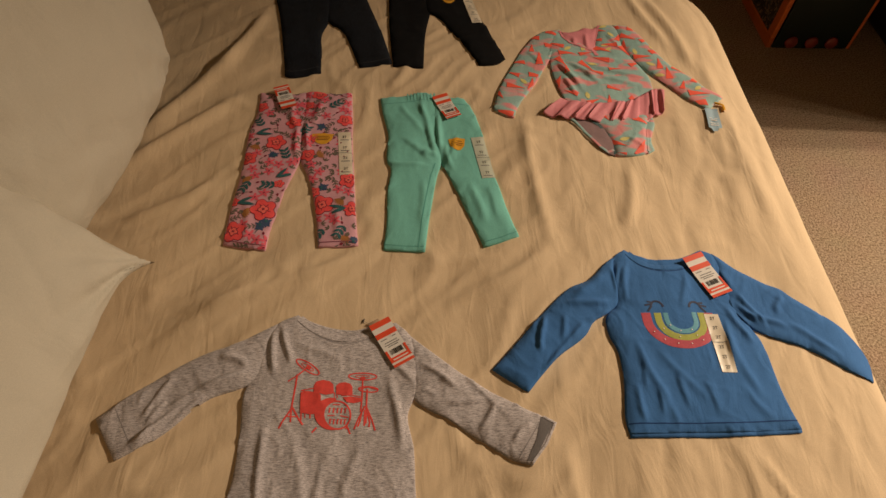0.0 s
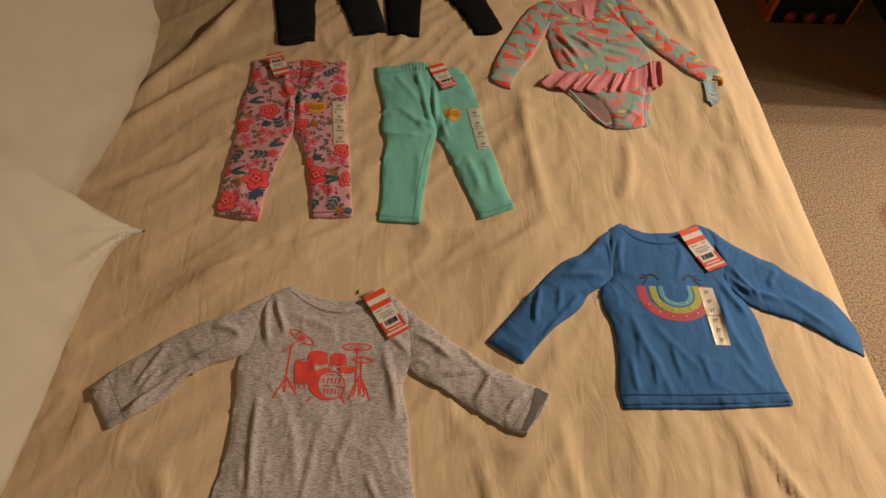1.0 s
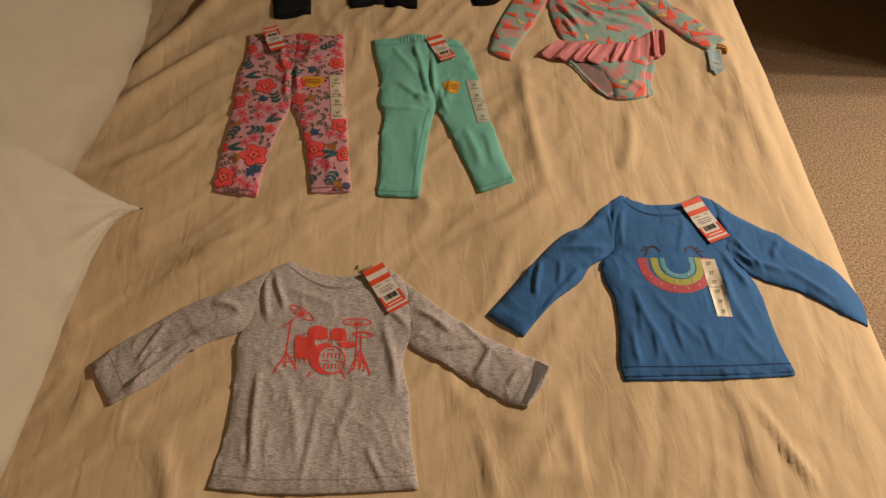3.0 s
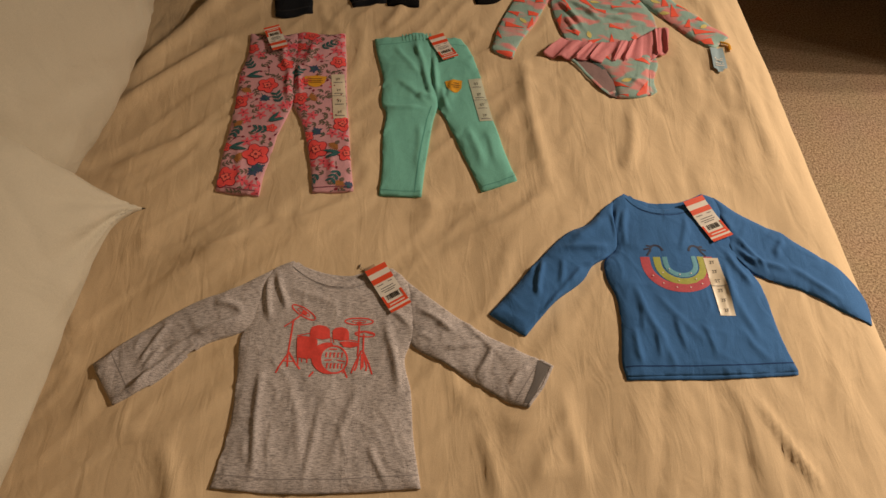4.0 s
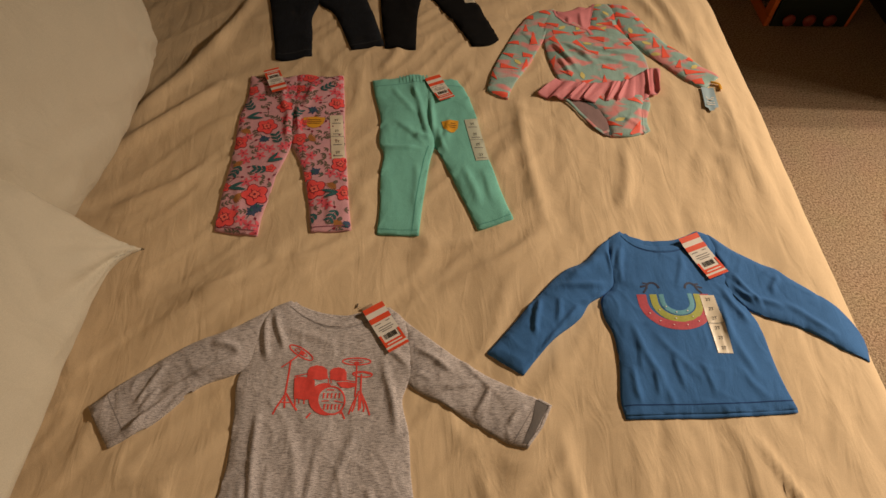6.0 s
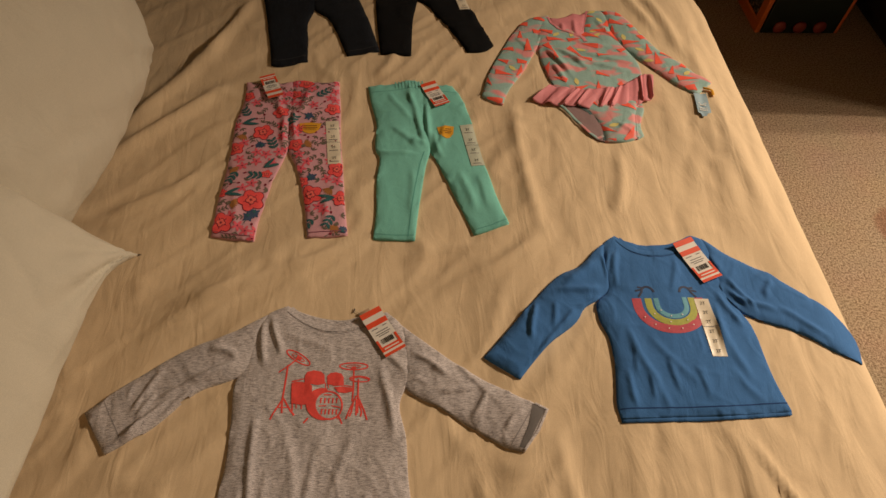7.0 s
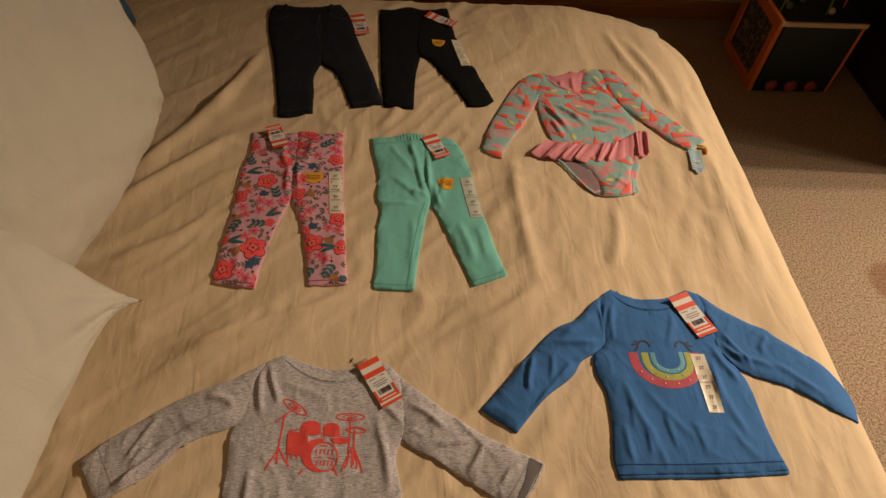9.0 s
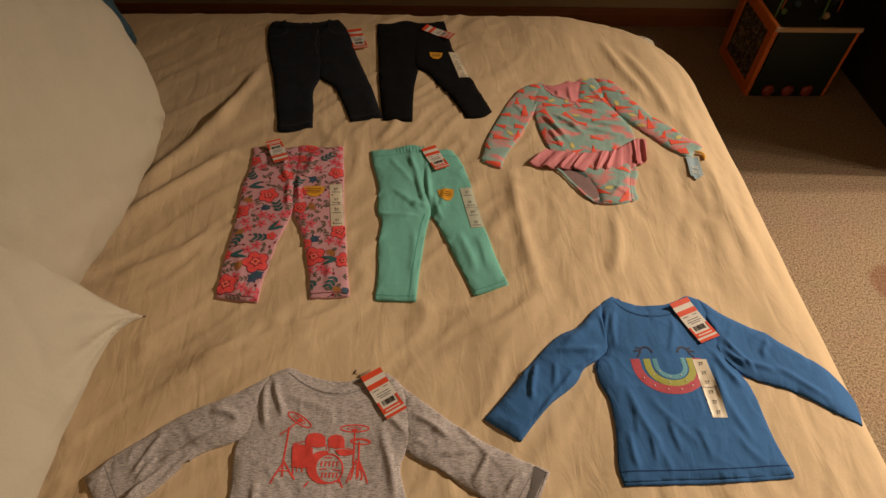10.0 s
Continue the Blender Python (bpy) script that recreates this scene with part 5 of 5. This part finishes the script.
def swimsuit():
    t = thing("swimsuit", 0.43, 1.48, BED_TOP, "aqua long-sleeved toddler swimsuit with coral shards and pink ruffle", "swimsuit", "toddler clothes laid on the bed")
    rng = random.Random(9)
    body = Cloth([(0.344, 1.690), (0.349, 1.661), (0.372, 1.652), (0.405, 1.634), (0.428, 1.612), (0.433, 1.648), (0.452, 1.713), (0.487, 1.717), (0.501, 1.696), (0.500, 1.625), (0.517, 1.566), (0.537, 1.508),
                  (0.538, 1.454), (0.508, 1.436), (0.472, 1.413), (0.419, 1.404), (0.379, 1.397), (0.353, 1.404), (0.323, 1.413), (0.313, 1.465), (0.307, 1.519), (0.307, 1.570), (0.310, 1.624), (0.325, 1.670)],
                 0.0090, 0.004, 0.010, seed=221, ripple=0.0005, angle=20, tucks=[
                     (0.322, 1.560, 0.372, 1.440, 0.014, 0.0081), (0.420, 1.470, 0.345, 1.560, 0.016, 0.0063), (0.520, 1.470, 0.350, 1.520, 0.018, 0.0054), (0.535, 1.500, 0.400, 1.540, 0.016, 0.0054),
                     (0.330, 1.500, 0.350, 1.420, 0.010, 0.0063), (0.500, 1.560, 0.380, 1.590, 0.016, 0.0036), (0.462, 1.680, 0.492, 1.600, 0.010, 0.0036)])
    left = Cloth([(0.347, 1.690), (0.308, 1.684), (0.276, 1.658), (0.248, 1.612), (0.212, 1.539), (0.178, 1.459), (0.157, 1.381), (0.178, 1.364), (0.202, 1.354), (0.211, 1.384), (0.232, 1.425), (0.263, 1.477), (0.289, 1.532), (0.308, 1.570), (0.324, 1.632)],
                 0.0080, 0.004, 0.007, seed=231, ripple=0.0006, angle=60, tucks=[(0.305, 1.570, 0.330, 1.640, 0.010, 0.004), (0.29, 1.54, 0.25, 1.60, 0.014, 0.003)])
    right = Cloth([(0.487, 1.717), (0.522, 1.711), (0.547, 1.673), (0.568, 1.623), (0.600, 1.554), (0.644, 1.502), (0.669, 1.458), (0.694, 1.430), (0.672, 1.410), (0.652, 1.392), (0.642, 1.394), (0.616, 1.418), (0.581, 1.466), (0.541, 1.526), (0.518, 1.563), (0.499, 1.611), (0.490, 1.665)],
                  0.0100, 0.004, 0.007, seed=241, ripple=0.0006, angle=-55)
    body.build("body", AQUA_SWIM, t)
    left.build("sleeve", AQUA_SWIM, t)
    right.build("sleeve", AQUA_SWIM, t)
    shards(body, t, rng, 44)
    shards(left, t, rng, 18)
    shards(right, t, rng, 16)
    back = Cloth([(0.351, 1.681), (0.370, 1.679), (0.394, 1.689), (0.413, 1.702), (0.430, 1.698), (0.452, 1.713), (0.424, 1.598), (0.383, 1.617), (0.353, 1.646)], 0.007, 0.004, 0.01, ripple=0.0008, seed=251,
                 tucks=[(0.372, 1.61, 0.375, 1.66, 0.010, 0.005), (0.405, 1.60, 0.408, 1.68, 0.010, 0.005)])
    back.build("collar", PINK_SWIM, t, "gathered pink inside of the back collar")
    ribbon("neck_binding", [(0.346, 1.684), (0.351, 1.661), (0.365, 1.635), (0.395, 1.617), (0.417, 1.607), (0.431, 1.648), (0.450, 1.711)], 0.006, body.height, PINK_SWIM, t, 0.0018, "pink neck binding")
    ribbon("neck_tab", [(0.420, 1.613), (0.425, 1.581)], 0.010, body.height, PINK_SWIM, t, 0.0016)
    behind = Cloth([(0.324, 1.364), (0.343, 1.333), (0.364, 1.296), (0.383, 1.261), (0.394, 1.248), (0.415, 1.243), (0.425, 1.272), (0.415, 1.311), (0.400, 1.345), (0.366, 1.370)], 0.005, 0.004, 0.01, seed=271, ripple=0.0006)
    behind.build("back_panel", LINING, t, "greyish pink lining of the back panel")
    tab = Cloth([(0.516, 1.372), (0.516, 1.342), (0.503, 1.309), (0.497, 1.288), (0.499, 1.263), (0.480, 1.251), (0.480, 1.291), (0.487, 1.330)], 0.006, 0.004, 0.006, seed=275, ripple=0.0004)
    tab.build("back_panel", AQUA_SWIM, t)
    brief = Cloth([(0.368, 1.350), (0.389, 1.334), (0.402, 1.307), (0.409, 1.274), (0.410, 1.243), (0.440, 1.242), (0.468, 1.247), (0.482, 1.254), (0.488, 1.291), (0.493, 1.319), (0.504, 1.349), (0.518, 1.372), (0.463, 1.385), (0.411, 1.385), (0.380, 1.375)],
                  0.0105, 0.004, 0.007, seed=261, ripple=0.0006, tucks=[(0.425, 1.25, 0.47, 1.31, 0.012, 0.003), (0.48, 1.26, 0.44, 1.30, 0.010, 0.003)])
    brief.build("brief", AQUA_SWIM, t, "aqua brief with high leg openings")
    shards(brief, t, rng, 12)
    ribbon("leg_binding", [(0.326, 1.356), (0.342, 1.331), (0.363, 1.294), (0.382, 1.263), (0.395, 1.251), (0.408, 1.258)], 0.006, behind.height, AQUA_SWIM, t, 0.003)
    ribbon("leg_binding", [(0.373, 1.346), (0.390, 1.332), (0.402, 1.305), (0.408, 1.272), (0.410, 1.247)], 0.007, brief.height, LEG_SHADE, t, 0.0012, "dark aqua edge of the leg opening")
    ribbon("leg_binding", [(0.505, 1.350), (0.495, 1.319), (0.490, 1.291), (0.484, 1.256)], 0.005, brief.height, AQUA_SWIM, t, 0.002)
    ruffle(t)
    # hang tag at the cuff
    f = oriented(0.650, 1.354, -6)
    card = laid("hang_tag", dense([f(-.014, .038), f(.014, .038), f(.015, -.026), f(.006, -.030), f(.003, -.038), f(-.006, -.038), f(-.008, -.030), f(-.014, -.026)]), cover_z, BLUE_CARD, t, 0.004, 0.006, "pale blue card hang tag")
    for v, wide in ((0.004, .018), (-0.003, .014), (-0.012, .018), (-0.019, .018)):
        laid("print_bar", dense(rect(f, -wide / 2, wide / 2, v - .0015, v + .0012)), cover_z, CARD, card, 0.0047, 0.006)
    ribbon("tag_ribbon", [(0.668, 1.412), (0.684, 1.398), (0.682, 1.380)], 0.007, cover_z, YELLOW_STICKER, t, 0.006, "amber tag loop")


def ruffle(t):
    """A gathered pink frill round the waist: pleats deepen towards its free edge."""
    top = smooth_outline([(0.312, 1.409), (0.353, 1.401), (0.392, 1.398), (0.433, 1.404), (0.474, 1.413), (0.509, 1.438), (0.540, 1.454), (0.557, 1.445), (0.43, 1.6)])
    top = top[: int(np.argmax(top[:, 0])) + 1]
    low = smooth_outline([(0.272, 1.366), (0.297, 1.356), (0.326, 1.353), (0.370, 1.346), (0.409, 1.343), (0.448, 1.348), (0.488, 1.352), (0.518, 1.368), (0.545, 1.380), (0.43, 1.0)])
    low = low[: int(np.argmax(low[:, 0])) + 1]
    n, m = 220, 14
    a = np.stack([np.interp(np.linspace(0, 1, n), np.linspace(0, 1, len(top)), top[:, k]) for k in (0, 1)], 1)
    b = np.stack([np.interp(np.linspace(0, 1, n), np.linspace(0, 1, len(low)), low[:, k]) for k in (0, 1)], 1)
    s = np.linspace(0, 1, n)
    phase = s * 6.5 + 0.7 * grain_noise(s * 6, s * 0, 281)
    verts, faces = [], []
    for j in range(m):
        v = j / (m - 1)
        wave = np.sin(phase * math.tau)
        p = a * (1 - v) + b * v
        p = p + np.stack([0.006 * v * np.cos(phase * math.tau), 0.004 * v * wave], 1)
        z = cover_z(p[:, 0], p[:, 1]) + 0.0125 - 0.004 * v + (0.0015 + 0.0020 * v) * (wave + 0.5 * np.sin(phase * 2.3 * math.tau + 1)) + 0.003 * math.sin(v * 3)
        verts += list(zip(p[:, 0], p[:, 1], z))
    for j in range(m - 1):
        for i in range(n - 1):
            faces.append((j * n + i, (j + 1) * n + i, (j + 1) * n + i + 1, j * n + i + 1))
    ob = mesh_part("ruffle", verts, faces, PINK_SWIM, t, "gathered pink waist ruffle")
    mod = ob.modifiers.new("thickness", "SOLIDIFY")
    mod.thickness = 0.0012


swimsuit()

# ---- toy chest and cabinet ----
def toy_chest():
    x0, y0, L, D, Ht = 1.43, 2.49, 0.335, 0.34, 0.325
    t = thing("activity_box", x0, y0, 0, "wooden activity box with orange framed end and wire maze on top", "toy")
    w = 0.012
    part("bottom", box(w, L - w, w, D - w, 0.0, 0.02), PALE_WOOD, t)
    part("front_panel", box(0.02, L - 0.001, 0.0, w, 0.0, Ht - 0.02, 0.002), GREEN_PAINT, t, "dark green painted front panel")
    part("back_panel", box(0.02, L - 0.001, D - w, D, 0.0, Ht - 0.02, 0.002), GREEN_PAINT, t)
    part("end_panel", box(L, L + w, 0.0, D, 0.0, Ht - 0.02, 0.002), ORANGE_WOOD, t)
    part("top_board", box(0.0, L + w, 0.002, D, Ht - 0.018, Ht - 0.006, 0.002), GREEN_PAINT, t, "dark green top board")
    part("top_rail", box(-0.004, L + w, -0.010, 0.0015, Ht - 0.02, Ht, 0.004), PALE_WOOD, t, "pale wooden rail on the front edge")
    frame_w = 0.045
    for n, (a, b, c, d) in {"frame_rail": (0, D, 0, frame_w), "frame_rail_top": (0, D, Ht - frame_w, Ht), "frame_stile": (0, frame_w, frame_w, Ht - frame_w), "frame_stile_far": (D - frame_w, D, frame_w, Ht - frame_w)}.items():
        part(n.replace("_top", "").replace("_far", ""), box(-0.006, 0.014, a, b, c, d, 0.004), ORANGE_WOOD, t, "orange painted wooden frame")
    part("picture_board", box(0.002, 0.010, frame_w, D - frame_w, frame_w, Ht - frame_w), DARK_WOOD, t, "dark board behind the pattern")
    rng = random.Random(3)
    tones = [(PEBBLE_A, bmesh.new()), (PEBBLE_B, bmesh.new()), (PEBBLE_C, bmesh.new())]
    for y in np.arange(frame_w + 0.007, D - frame_w - 0.006, 0.012):
        for z in np.arange(frame_w + 0.007, Ht - frame_w - 0.006, 0.012):
            m = Matrix.Translation((0.002, y + rng.uniform(-.004, .004), z + rng.uniform(-.004, .004))) @ pose(0, 0, 0, rng.uniform(0, 180)) @ Matrix.Diagonal((0.4, 1.7, 0.75, 1))
            bmesh.ops.create_icosphere(rng.choice(tones)[1], subdivisions=1, radius=rng.uniform(0.004, 0.007), matrix=m)
    for m, bm in tones:
        tagged(part("pebble_pattern", bm, m, t, "mottled brown and grey pattern"), "", "", "", "stuff")
    for k in range(3):
        bm = bmesh.new()
        bmesh.ops.create_uvsphere(bm, u_segments=16, v_segments=10, radius=0.026, matrix=Matrix.Translation((0.085 + k * 0.085, -0.006, 0.032)) @ Matrix.Diagonal((1, 0.55, 1, 1)))
        part("knob", bm, KNOB_RED, t, "dull red round wooden knob", True)
    for k, (a, b, h, m) in enumerate(((0.02, 0.20, 0.20, WIRE_GREEN), (0.07, 0.30, 0.16, ORANGE_WOOD), (0.24, 0.31, 0.14, WIRE_BLUE))):
        pts = [(a + (b - a) * s, 0.08 + 0.06 * k + 0.05 * math.sin(6 * s), Ht - 0.008 + h * math.sin(math.pi * s) * (1 + 0.25 * math.sin(9 * s))) for s in np.linspace(0, 1, 40)]
        part("wire", rod(pts, 0.0035), m, t, "bent coloured maze wire", True)
    for x, y, m in ((0.06, 0.10, WIRE_GREEN), (0.14, 0.16, WIRE_BLUE), (0.22, 0.07, PALE_WOOD)):
        bm = bmesh.new()
        bmesh.ops.create_uvsphere(bm, u_segments=14, v_segments=8, radius=0.014, matrix=Matrix.Translation((x, y, Ht + 0.008)))
        part("bead", bm, m, t, smooth=True)


PEBBLE_A = plain("tan_pebble", (0.24, 0.16, 0.10), 0.6)
PEBBLE_B = plain("grey_pebble", (0.10, 0.09, 0.08), 0.6)
PEBBLE_C = plain("dark_brown_pebble", (0.05, 0.025, 0.015), 0.6)
KNOB_RED = plain("dull_red_paint", (0.25, 0.04, 0.03), 0.4)
WIRE_GREEN = plain("green_wire", (0.10, 0.20, 0.08), 0.4)
WIRE_BLUE = plain("blue_wire", (0.08, 0.13, 0.2), 0.4)
toy_chest()


def cabinet():
    t = thing("cabinet", 1.93, 1.98, 0, "low black-brown wooden cabinet in deep shade", "cabinet")
    W, D, Ht = 0.50, 1.02, 0.94
    part("body", box(0, W, 0.02, D, 0.06, Ht - 0.03, 0.004), DARK_WOOD, t)
    part("top", box(-0.015, W + .015, 0.0, D, Ht - 0.029, Ht, 0.005), DARK_WOOD, t)
    part("plinth", box(0.02, W - .02, 0.05, D, 0, 0.059), DARK_WOOD, t)
    for k in (0, 1):
        d = part("door", box(0.006 + k * W / 2, W / 2 - 0.006 + k * W / 2, 0.0, 0.019, 0.07, Ht - 0.04, 0.003), DARK_WOOD, t)
        part("handle", rod([(W / 2 + (-0.05 if k == 0 else 0.05), -0.02, 0.45), (W / 2 + (-0.05 if k == 0 else 0.05), -0.02, 0.6)], 0.006), METAL, d, "metal bar handle")


cabinet()
